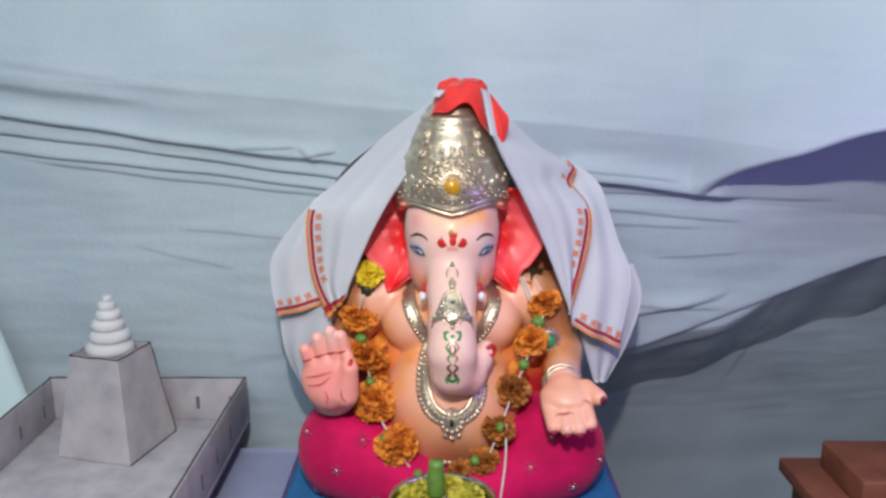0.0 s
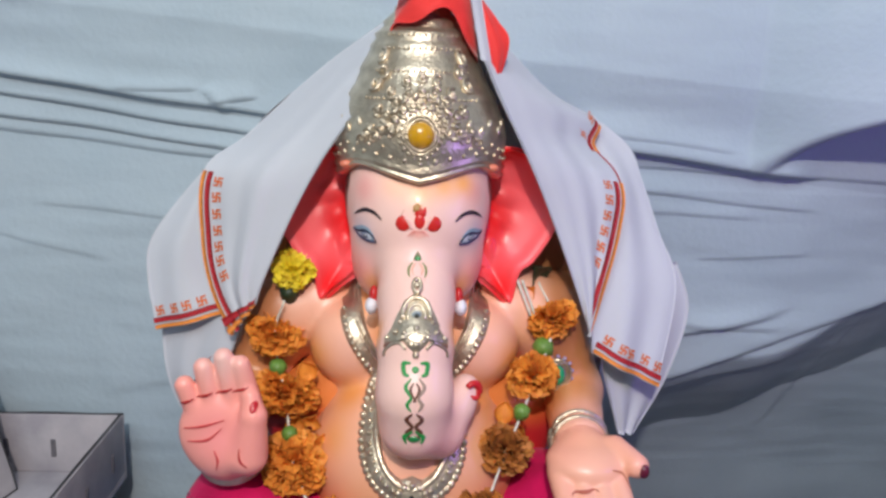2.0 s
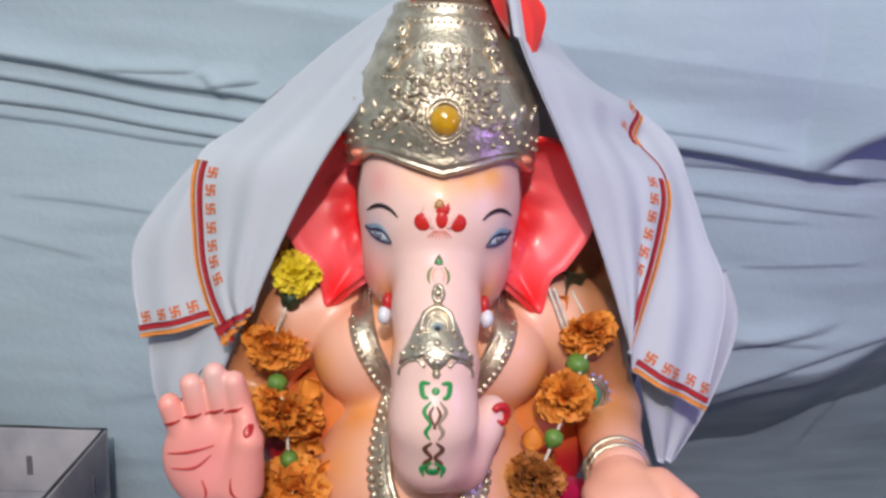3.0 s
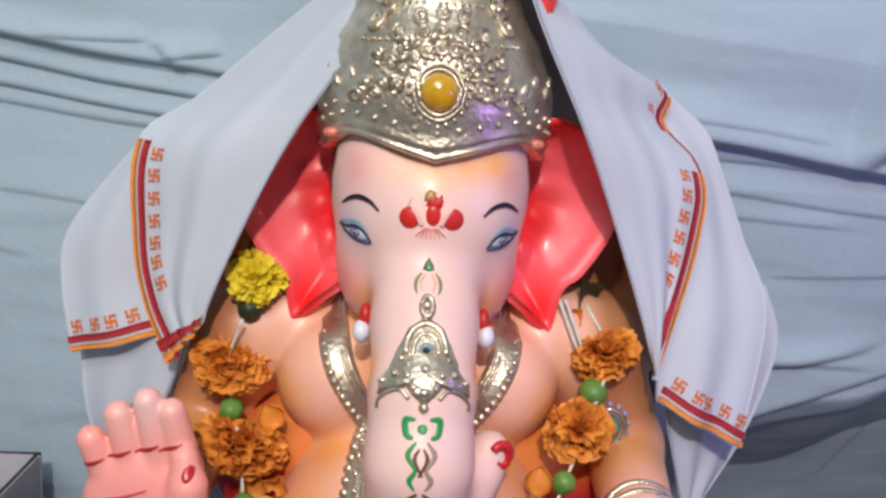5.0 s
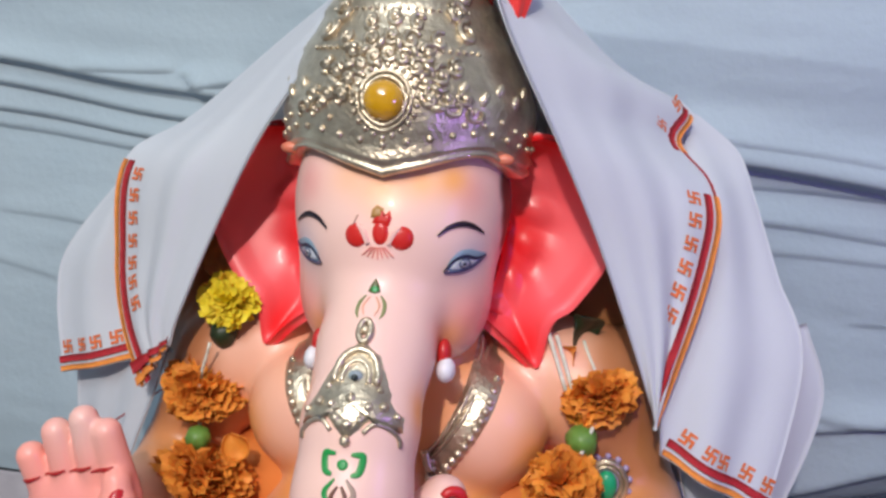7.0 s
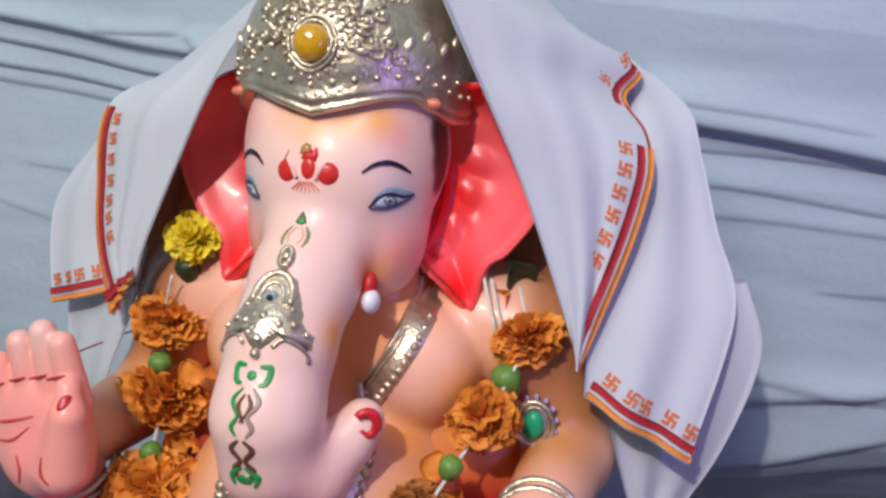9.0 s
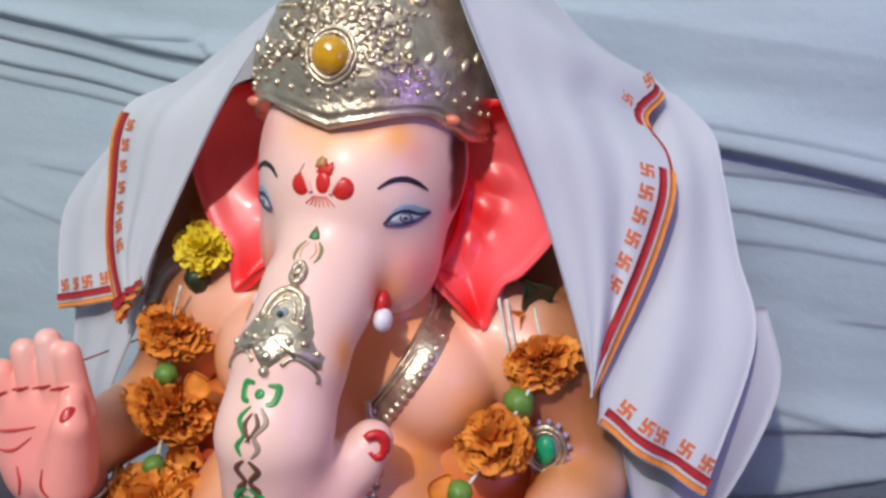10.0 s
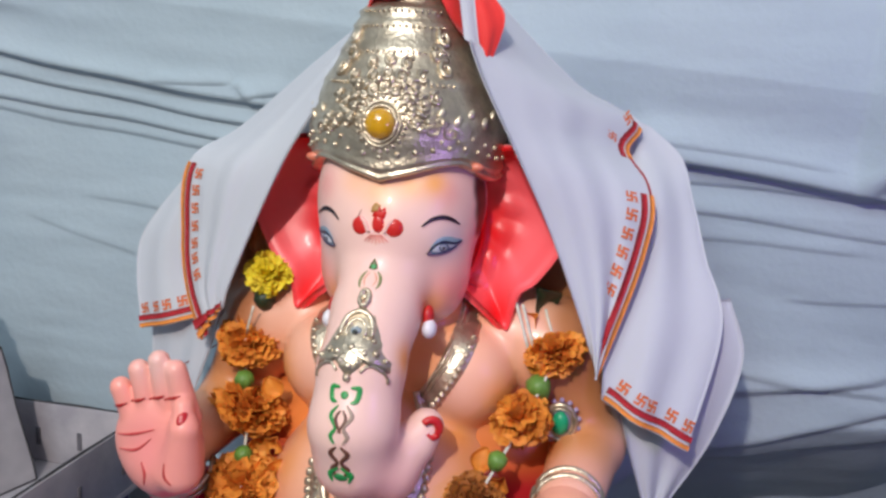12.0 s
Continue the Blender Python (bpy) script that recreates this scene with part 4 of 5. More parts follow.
    S.add(stroke(palm_up_field, [(-0.1445, 0.218), (-0.1440, 0.208), (-0.1380, 0.202)], (0.0006, 0.0026, 0.0006), 0.0009, 10), 0, CARMINE)
    for x, y, z in ((0.131, -0.1400, 0.1700), (0.147, -0.1480, 0.1700), (0.163, -0.1490, 0.1710), (0.178, -0.1430, 0.1750)):
        S.add(ball((x, y + 0.001, z), (0.0048, 0.0030, 0.0042), 10, 6), 0, (0.42, 0.04, 0.08))
    S.add(ball((0.197, -0.1140, 0.2020), (0.0050, 0.0042, 0.0065), 10, 8), 0, (0.12, 0.01, 0.03))
    S.add(stroke(palm_out_field, [(0.134, 0.186), (0.145, 0.189), (0.157, 0.189)], (0.0006, 0.002, 0.0006), 0.0009, 10), 0, (0.45, 0.12, 0.08))
    S.add(stroke(palm_out_field, [(0.170, 0.203), (0.180, 0.198), (0.186, 0.188)], (0.0006, 0.002, 0.0006), 0.0009, 10), 0, (0.55, 0.20, 0.12))
    # small jewels on the velvet
    for x, z in ((-0.155, 0.098), (-0.100, 0.062), (-0.200, 0.135), (0.105, 0.105), (0.165, 0.070), (0.205, 0.098), (0.07, 0.06), (-0.19, 0.05), (0.135, 0.14), (-0.12, 0.135)):
        c = front_of(leg_field, x, z, 0.0005)
        S.add(ball(c, (0.0028, 0.002, 0.0028), 8, 6), 1)
        for k in range(5):
            w = 2 * math.pi * k / 5
            p = front_of(leg_field, x + 0.0062 * math.cos(w), z + 0.0062 * math.sin(w), 0.0004)
            S.add(ball(p, (0.0026, 0.0012, 0.0018), 8, 5), 0, (0.22, 0.04, 0.10))
    ob = mesh_object("statue", np.concatenate(S.v), S.f, [PAINT, GOLD, VELVET, AMBER], True, S.m, np.concatenate(S.c))
    ob.location = BASE + Vector((0, 0, 0.034))
    for v in ob.data.vertices:
        v.co.z -= 0.034
    return tagged(ob, "painted plaster elephant-headed statue seated cross-legged in a gold crown", "statue")


make_statue()


# ---- the seat under the statue ----
def make_seat():
    t = thing("seat_cushion", (0, 0, 0), "flat blue cloth-covered seat board under the statue", "cushion")
    part("board", box((-0.238, -0.29, 0.0), (0.238, 0.13, 0.036), 0.012, segments=4), BLUE, t)
    for s in (-1, 1):
        part("piping", tube([(s * 0.238, y, 0.028) for y in np.linspace(-0.28, 0.12, 12)], 0.004, 8), PURPLE_CLOTH, t, "dark purple piping")


make_seat()


# ---- shawl ----
def patch(left, right, nu=40, nv=24, sag=0.0, waves=(), seed=0.0):
    """A cloth surface between two edge curves; waves are (height, folds, phase)."""
    A, B = spline(left, nu), spline(right, nu)
    P = np.zeros((nu, nv, 3))
    for i in range(nu):
        u = i / (nu - 1)
        for j in range(nv):
            w = j / (nv - 1)
            p = A[i] * (1 - w) + B[i] * w
            y = -sag * math.sin(math.pi * w)
            for h, k, ph in waves:
                y += h * math.sin(k * math.pi * w + ph + 1.3 * u) * math.sin(math.pi * min(1, w * 1.0)) * (0.3 + 0.7 * u)
            y += 0.004 * noise.noise(Vector((p[0] * 16 + seed, p[2] * 10, seed))) * math.sin(math.pi * w)
            P[i, j] = p + np.array((0, y, 0))
    return P


def on_patch(P, u, w, lift=0.0):
    """The point of a patch at u (down), w (across), and its directions."""
    nu, nv = P.shape[:2]
    a, b = min(max(u, 0), 1) * (nu - 1), min(max(w, 0), 1) * (nv - 1)
    i, j = min(int(a), nu - 2), min(int(b), nv - 2)
    s, t = a - i, b - j
    p = (P[i, j] * (1 - s) + P[i + 1, j] * s) * (1 - t) + (P[i, j + 1] * (1 - s) + P[i + 1, j + 1] * s) * t
    du, dw = P[i + 1, j] - P[i, j], P[i, j + 1] - P[i, j]
    du, dw = du / (np.linalg.norm(du) + 1e-9), dw / (np.linalg.norm(dw) + 1e-9)
    n = np.cross(du, dw)
    n /= np.linalg.norm(n) + 1e-9
    if n[1] > 0:
        n = -n
    return p + n * lift, du, dw, n


FINE = {}


def lay(P, pts, lift):
    """Lays points on the front of a patch, lift proud of it."""
    if id(P) not in FINE:
        nu, nv = P.shape[:2]
        a, b = np.linspace(0, nu - 1, nu * 4), np.linspace(0, nv - 1, nv * 4)
        A = np.stack([np.stack([np.interp(a, np.arange(nu), P[:, j, c]) for j in range(nv)], 1) for c in range(3)], -1)
        FINE[id(P)] = np.stack([np.stack([np.interp(b, np.arange(nv), A[i, :, c]) for i in range(len(a))], 0) for c in range(3)], -1).reshape(-1, 3), P
    G = FINE[id(P)][0]
    out = np.array(pts, dtype=float)
    for i, p in enumerate(out):
        d = (G[:, 0] - p[0]) ** 2 + (G[:, 2] - p[2]) ** 2 + 0.05 * (G[:, 1] - p[1]) ** 2
        k = np.argpartition(d, 3)[:3]
        out[i, 1] = G[k, 1].min() - lift
    return out


def band_on(P, path, offset, width, lift=0.0016, steps=50):
    """A woven stripe on a patch: along path (u, w pairs), offset sideways by metres."""
    q = spline([(u, 0, w) for u, w in path], steps)
    c = [on_patch(P, a[0], a[2], lift) for a in q]
    p = np.array([k[0] for k in c])
    t = np.gradient(p, axis=0)
    t /= np.linalg.norm(t, axis=1, keepdims=True) + 1e-9
    n = np.array([k[3] for k in c])
    side = np.cross(t, n)
    side[:, 1] = 0
    side /= np.linalg.norm(side, axis=1, keepdims=True) + 1e-9
    g = np.stack([lay(P, p + side * (offset + width * k), lift) for k in (-0.5, 0.0, 0.5)], axis=1)
    return sheet(g, 0.0008)


def sign_on(P, c, x, y, size):
    """A small printed four-armed sign with bent ends."""
    h, t = size / 2, size * 0.10
    cut = (-h, -h + 2 * t, -t, t, h - 2 * t, h)
    filled = ("#.###", "#.#..", "#####", "..#.#", "###.#")
    used, v, f = {}, [], []

    def corner(i, j):
        if (i, j) not in used:
            used[i, j] = len(v)
            v.append(c + x * cut[i] + y * cut[j])
        return used[i, j]
    for j, row in enumerate(filled):
        for i, mark in enumerate(row):
            if mark == "#":
                f.append((corner(i, j), corner(i + 1, j), corner(i + 1, j + 1), corner(i, j + 1)))
    return lay(P, v, 0.0016), f


def signs_along(P, path, offset, size, gap):
    q = spline([(u, 0, w) for u, w in path], 200)
    pts = [on_patch(P, a[0], a[2]) for a in q]
    p = np.array([k[0] for k in pts])
    s = np.concatenate([[0], np.cumsum(np.linalg.norm(np.diff(p, axis=0), axis=1))])
    t = np.gradient(p, axis=0)
    out, d = [], gap * 0.5
    while d < s[-1] - gap * 0.3:
        i = min(int(np.searchsorted(s, d)), len(p) - 1)
        tt = t[i] / (np.linalg.norm(t[i]) + 1e-9)
        side = np.cross(tt, pts[i][3])
        side[1] = 0
        side /= np.linalg.norm(side) + 1e-9
        out.append(sign_on(P, p[i] + side * offset, tt, side, size))
        d += gap
    return out


def row_band(P, u0, u1):
    """A woven stripe across a patch, between two of its rows."""
    return sheet(np.array([[on_patch(P, u, w, 0.0032)[0] for u in (u0, (u0 + u1) / 2, u1)] for w in np.linspace(0, 1, 16)]), 0.0008)


def edge_border(cloth, P, path, inward, printed=None):
    """The woven border along a hem: orange, pale and red stripes, then the printed row."""
    part("border_stripe", band_on(P, path, inward * 0.0026, 0.0036), STRIPE_ORANGE, cloth, "orange woven stripe")
    part("border_stripe", band_on(P, path, inward * 0.0090, 0.0048), STRIPE_RED, cloth, "dark red woven stripe")
    for geo in signs_along(P, printed or path, inward * 0.0180, 0.0090, 0.0165):
        part("printed_sign", geo, MOTIF, cloth, "small orange printed sign", smooth=False)


def make_shawl():
    sh = thing("shawl", (0, 0.05, 0.16), "white cotton shawl with red and orange border draped over the crown", "shawl")
    L1 = patch([(-0.024, -0.016, 0.556), (-0.050, -0.030, 0.503), (-0.084, -0.027, 0.452), (-0.112, -0.020, 0.400), (-0.139, -0.018, 0.338), (-0.147, -0.016, 0.314)],
               [(-0.012, 0.060, 0.590), (-0.094, 0.075, 0.530), (-0.166, 0.060, 0.463), (-0.202, 0.030, 0.430), (-0.203, 0.019, 0.365), (-0.192, 0.007, 0.320), (-0.171, -0.006, 0.280)],
               60, 36, 0.003, ((0.003, 3, 0.4), (0.002, 7, 1.0)), 1.0)
    part("front_fold", sheet(L1, 0.0012), SHAWL, sh)
    edge_border(sh, L1, [(0.50, 1.0), (0.62, 1.0), (0.74, 1.0), (0.86, 1.0), (0.95, 1.0), (1.0, 1.0)], -1, [(0.50, 1.0), (0.62, 1.0), (0.74, 1.0), (0.86, 1.0)])
    part("border_stripe", row_band(L1, 0.975, 0.995), STRIPE_ORANGE, sh, "orange woven stripe")
    part("border_stripe", row_band(L1, 0.935, 0.965), STRIPE_RED, sh, "dark red woven stripe")
    L2 = patch([(-0.190, 0.056, 0.445), (-0.225, 0.056, 0.408), (-0.259, 0.048, 0.360), (-0.262, 0.040, 0.322), (-0.252, 0.030, 0.272)],
               [(-0.170, 0.050, 0.445), (-0.186, 0.036, 0.408), (-0.186, 0.028, 0.360), (-0.176, 0.024, 0.322), (-0.160, 0.014, 0.300)],
               44, 26, 0.004, ((0.004, 3, 0.2),), 2.0)
    part("back_fold", sheet(L2, 0.0012), SHAWL, sh)
    edge_border(sh, L2, [(1.0, 0.0), (1.0, 0.33), (1.0, 0.66), (1.0, 0.97)], -1)
    L3 = patch([(-0.251, 0.052, 0.330), (-0.253, 0.050, 0.268), (-0.246, 0.045, 0.212), (-0.222, 0.050, 0.150)],
               [(-0.160, 0.018, 0.330), (-0.168, 0.010, 0.280), (-0.192, 0.012, 0.215), (-0.214, 0.040, 0.150)], 36, 20, 0.0, ((0.004, 4, 0.3),), 3.0)
    part("under_fold", sheet(L3, 0.0012), SHAWL, sh)
    R1 = patch([(0.045, -0.018, 0.565), (0.062, -0.030, 0.520), (0.093, -0.028, 0.461), (0.121, -0.016, 0.403), (0.148, -0.012, 0.338), (0.166, -0.008, 0.290)],
               [(0.040, 0.060, 0.595), (0.125, 0.085, 0.515), (0.182, 0.094, 0.484), (0.175, 0.072, 0.460), (0.193, 0.046, 0.438), (0.199, 0.031, 0.416), (0.196, 0.023, 0.390), (0.189, 0.014, 0.360), (0.178, 0.004, 0.325), (0.165, -0.007, 0.286)],
               70, 36, 0.003, ((0.003, 3, 0.9), (0.002, 7, 0.2)), 4.0)
    part("front_fold", sheet(R1, 0.0012), SHAWL, sh)
    edge_border(sh, R1, [(0.25, 1.0), (0.29, 1.0), (0.33, 1.0), (0.37, 1.0)], 1)
    part("border_stripe", band_on(R1, [(0.36, 1.0), (0.41, 1.0), (0.46, 1.0), (0.51, 1.0)], 0.0030, 0.0014), STRIPE_RED, sh, "red stripe turning into the fold")
    edge_border(sh, R1, [(0.50, 1.0), (0.58, 1.0), (0.68, 1.0), (0.80, 1.0), (0.92, 1.0), (1.0, 1.0)], 1, [(0.48, 1.0), (0.58, 1.0), (0.68, 1.0), (0.78, 1.0), (0.86, 1.0)])
    R2 = patch([(0.140, 0.104, 0.500), (0.160, 0.096, 0.460), (0.182, 0.054, 0.425), (0.184, 0.032, 0.375), (0.170, 0.012, 0.322), (0.171, -0.002, 0.268)],
               [(0.192, 0.112, 0.480), (0.220, 0.104, 0.456), (0.231, 0.086, 0.424), (0.245, 0.062, 0.377), (0.261, 0.040, 0.325), (0.240, 0.006, 0.231)],
               54, 28, 0.004, ((0.005, 3, 0.0),), 5.0)
    part("back_fold", sheet(R2, 0.0012), SHAWL, sh)
    edge_border(sh, R2, [(1.0, 0.0), (1.0, 0.33), (1.0, 0.66), (1.0, 1.0)], -1)
    R3 = patch([(0.180, 0.030, 0.330), (0.182, 0.026, 0.280), (0.190, 0.022, 0.240), (0.212, 0.030, 0.170)],
               [(0.268, 0.066, 0.345), (0.283, 0.060, 0.295), (0.264, 0.052, 0.225), (0.232, 0.044, 0.165)], 36, 20, 0.0, ((0.004, 4, 0.3),), 6.0)
    part("under_fold", sheet(R3, 0.0012), SHAWL, sh)
    # the back of the cloth, over the crown and behind the head
    B = patch([(-0.014, 0.062, 0.588), (-0.10, 0.095, 0.525), (-0.175, 0.11, 0.455), (-0.20, 0.12, 0.35), (-0.20, 0.12, 0.20)],
              [(0.042, 0.062, 0.592), (0.125, 0.095, 0.515), (0.182, 0.115, 0.475), (0.215, 0.12, 0.35), (0.21, 0.12, 0.20)], 30, 24, -0.025, (), 7.0)
    part("back_panel", sheet(B, 0.0012), SHAWL, sh)


make_shawl()


def make_red_cloth():
    ob = thing("red_cloth", (0, 0.01, 0.53), "bright red cloth wrapped round the top of the crown", "cloth")
    n = 60
    low, top = [], []
    for i in range(n):
        a = -2.5 + 5.0 * i / (n - 1)
        side = math.sin(a)
        front = max(0.0, math.cos(a))
        lz = 0.538 + 0.040 * front ** 1.3 + 0.006 * math.sin(5 * a) - 0.012 * max(0, side) * (1 - front)
        low.append((0.007 + (0.043 + 0.002 * math.sin(7 * a)) * side, 0.010 - 0.040 * math.cos(a), lz))
        top.append((0.014 + 0.033 * side, 0.014 - 0.024 * math.cos(a), 0.603 + 0.006 * math.sin(2 * a + 0.6) + 0.002 * math.sin(9 * a)))
    P = np.zeros((n, 14, 3))
    for i in range(n):
        for j in range(14):
            w = j / 13
            p = np.array(low[i]) * (1 - w) + np.array(top[i]) * w
            p[1] -= 0.006 * math.sin(math.pi * w) * math.cos(-2.5 + 5.0 * i / (n - 1)) + 0.002 * math.sin(i * 0.5 + w * 4)
            P[i, j] = p
    part("wrap", sheet(P, 0.0014), RED_CLOTH, ob)
    C = np.zeros((n, 6, 3))
    for i in range(n):
        for j in range(6):
            w = j / 5
            C[i, j] = np.array(top[i]) * (1 - w) + np.array((0.014, 0.020, 0.608)) * w
            C[i, j][2] += 0.003 * math.sin(math.pi * w)
    part("fold", sheet(C, 0.0014), RED_CLOTH, ob)
    F = patch([(0.047, -0.004, 0.588), (0.053, -0.014, 0.565), (0.059, -0.018, 0.540), (0.064, -0.016, 0.522)],
              [(0.051, 0.004, 0.592), (0.066, -0.002, 0.573), (0.076, -0.006, 0.556), (0.067, -0.014, 0.520)], 24, 10, 0.003, ((0.002, 3, 0),), 9.0)
    part("flap", sheet(F, 0.0014), RED_CLOTH, ob)
    W = patch([(0.038, -0.016, 0.600), (0.044, -0.022, 0.570), (0.050, -0.026, 0.540)],
              [(0.049, -0.004, 0.594), (0.054, -0.014, 0.566), (0.060, -0.020, 0.535)], 20, 8, 0.002, (), 9.5)
    part("edge_strip", sheet(W, 0.0014), SHAWL, ob, "white selvedge of the red cloth")
    T = patch([(-0.026, -0.014, 0.592), (-0.022, -0.020, 0.589), (-0.016, -0.023, 0.589)],
              [(-0.020, 0.0, 0.597), (-0.016, -0.014, 0.597), (-0.010, -0.019, 0.596)], 14, 8, 0.002, (), 9.7)
    part("corner_tuck", sheet(T, 0.0014), SHAWL, ob, "pale corner of cloth tucked in")


make_red_cloth()


# ---- flowers ----
def bloom(c, size, flat, seed, petals=120, facing=(0, -1, 0.25)):
    """A full double bloom: ruffled petals grown from one heart, opening towards facing."""
    rnd = random.Random(seed)
    v, f = [Vector((0, 0, 0))], []
    R = Vector((0, 0, 1)).rotation_difference(Vector(facing)).to_matrix()
    lump = [Vector((rnd.gauss(0, 1), rnd.gauss(0, 1), rnd.gauss(0, 1))).normalized() for _ in range(5)]
    for k in range(petals):
        w = (k + 0.5) / petals
        polar = math.acos(1 - 1.80 * w) + rnd.uniform(-0.2, 0.2)
        az = k * 2.39996 + rnd.uniform(-0.5, 0.5)
        out = Vector((math.sin(polar) * math.cos(az), math.sin(polar) * math.sin(az), math.cos(polar)))
        side = Vector((-math.sin(az), math.cos(az), 0))
        up = side.cross(out)
        L = size * rnd.uniform(0.80, 1.10) * (1 + 0.10 * sum(max(0, out.dot(l)) ** 4 - 0.2 for l in lump))
        wd = size * rnd.uniform(0.20, 0.38)
        tw = rnd.uniform(-1.5, 1.5)
        s2 = side * math.cos(tw) + up * math.sin(tw)
        u2 = out.cross(s2)
        bend, ph = rnd.uniform(-0.7, 0.9), rnd.uniform(0, 6)
        m = len(v)
        for a in range(4):
            for b in range(6):
                q = a / 3
                x = (b - 2.5) / 2.5
                r = L * (0.35 + 0.65 * q)
                ruff = 0.22 * wd * math.sin(b * 2.1 + ph) * q + wd * bend * q * q
                p = out * r + s2 * (x * wd * (0.30 + 0.70 * q)) + u2 * (ruff + 0.25 * wd * x * x) - out * (L * q * q * (0.10 * x * x + 0.04 * math.sin(b * 3.1 + ph)))
                p = Vector((p.x, p.y, p.z * flat))
                v.append(R @ p)
        for a in range(3):
            for b in range(5):
                i = m + a * 6 + b
                f.append((i, i + 1, i + 7, i + 6))
        f += [(0, m + b + 1, m + b) for b in range(5)]
    return np.array([tuple(x) for x in v]) + np.array(c), f


def bud(c, r, turn=0.0):
    """A green flower base: a ribbed cup narrowing to its stalk."""
    prof = [(0.0005, -1.25), (0.35, -1.15), (0.62, -0.8), (0.85, -0.3), (0.95, 0.2), (0.85, 0.6), (0.6, 0.85), (0.3, 0.95), (0.0005, 1.0)]
    v, f = lathe([(a * r, b * r) for a, b in prof], 20)
    ang = np.arctan2(v[:, 1], v[:, 0])
    v[:, :2] *= (1 + 0.06 * np.sin(ang * 7))[:, None]
    v = v @ np.array(Euler((0.35, turn, 0)).to_matrix()).T
    return v + np.array(c), f


def loose_petal(c, size, seed):
    rnd = random.Random(seed)
    R = Euler((rnd.uniform(-0.6, 0.6), rnd.uniform(-0.8, 0.8), rnd.uniform(-0.6, 0.6))).to_matrix()
    P = np.zeros((8, 7, 3))
    for i in range(8):
        for j in range(7):
            u, w = i / 7, (j - 3) / 3
            p = Vector((w * size * 0.5 * math.sin(math.pi * (0.12 + 0.80 * u)), -0.25 * size * w * w + 0.08 * size * math.sin(5 * u + seed), size * (u - 0.5)))
            P[i, j] = np.array(R @ p) + np.array(c)
    return sheet(P, 0.0006)


def make_garland():
    g = thing("garland", (0, -0.03, 0.11), "hanging garland of orange marigolds, green buds and white string", "garland")
    left = [(-0.122, 0.000, 0.316), (-0.132, 0.006, 0.279), (-0.119, -0.016, 0.227), (-0.105, -0.056, 0.175), (-0.074, -0.094, 0.130)]
    right = [(0.120, 0.035, 0.330), (0.131, 0.002, 0.300), (0.112, -0.026, 0.252), (0.083, -0.064, 0.197), (0.062, -0.092, 0.152)]
    for path in (left, right):
        part("string", tube([(x, y - 0.010, z) for x, y, z in path] + [(path[-1][0] * 0.6, -0.115, 0.09)], 0.0012, 6, 40), STRING, g, "white cotton string")
    blooms = ((left[1], 0.0290, 0.62, 11), (left[2], 0.0330, 0.68, 12), (left[3], 0.0330, 0.78, 13), (left[4], 0.0300, 0.85, 14),
              (right[1], 0.0245, 0.80, 21), (right[2], 0.0255, 0.90, 22), (right[3], 0.0245, 0.90, 23), (right[4], 0.0240, 0.90, 24), ((0.042, -0.106, 0.112), 0.0225, 0.85, 25), ((0.010, -0.112, 0.100), 0.018, 0.8, 26))
    for c, r, flat, seed in blooms:
        wilted = seed > 22
        part("marigold", bloom(c, r, flat, seed, 270 if seed < 20 else 210, (0.25 if seed % 2 else -0.2, -0.40, 0.9 if seed % 3 else -0.8)), WILTED if wilted else MARIGOLD, g,
             "drying brownish marigold" if wilted else "full orange marigold bloom")
    for k, (c, r) in enumerate((((-0.128, -0.014, 0.251), 0.0088), ((-0.112, -0.048, 0.200), 0.0078), ((-0.090, -0.098, 0.140), 0.0075), ((0.122, -0.014, 0.276), 0.0105),
                                ((0.098, -0.056, 0.229), 0.0080), ((0.064, -0.106, 0.160), 0.0075), ((0.030, -0.118, 0.118), 0.0070), ((-0.045, -0.118, 0.098), 0.0070))):
        part("bud", bud(c, r, 0.3 * (-1) ** k), LEAF, g, "green bud")
    for k, c in enumerate(((-0.093, -0.040, 0.205), (-0.084, -0.060, 0.190), (0.112, 0.006, 0.322), (0.085, -0.050, 0.220), (0.092, -0.055, 0.17), (-0.112, -0.030, 0.196), (0.098, -0.045, 0.200), (-0.100, -0.030, 0.250))):
        part("petal", loose_petal((c[0], c[1] + 0.014, c[2]), 0.019, k), MARIGOLD, g, "loose orange petal")
    for k in range(2):
        part("stalk", tube([(0.096 + 0.006 * k, 0.014, 0.338 - 0.003 * k), (0.110 + 0.006 * k, -0.002, 0.304 - 0.004 * k)], 0.0014, 6, 6), STRING, g, "pale flower stalk")
    part("thread", tube([(0.072, -0.105, 0.165), (0.070, -0.125, 0.12), (0.062, -0.145, 0.07), (0.058, -0.16, 0.045)], 0.0014, 6, 24), STRING, g, "hanging end of string")
    y = thing("yellow_flower", (-0.116, 0.012, 0.31), "small yellow chrysanthemum tucked beside the ear", "flower")
    part("petals", bloom((-0.117, 0.008, 0.341), 0.0205, 0.75, 36, 120, (0.15, -1, 0.5)), YELLOW, y)
    part("calyx", bud((-0.120, 0.008, 0.318), 0.0095), DARK_LEAF, y, "dark green calyx")
    part("dry_leaf", loose_petal((-0.135, 0.05, 0.365), 0.034, 41), WILTED, y, "dry brown leaf")
    z = thing("dark_leaf", (0.118, 0.035, 0.33), "dark green leaf tucked behind the shoulder", "leaf")
    part("blade", loose_petal((0.118, 0.026, 0.340), 0.026, 52), DARK_LEAF, z)


make_garland()


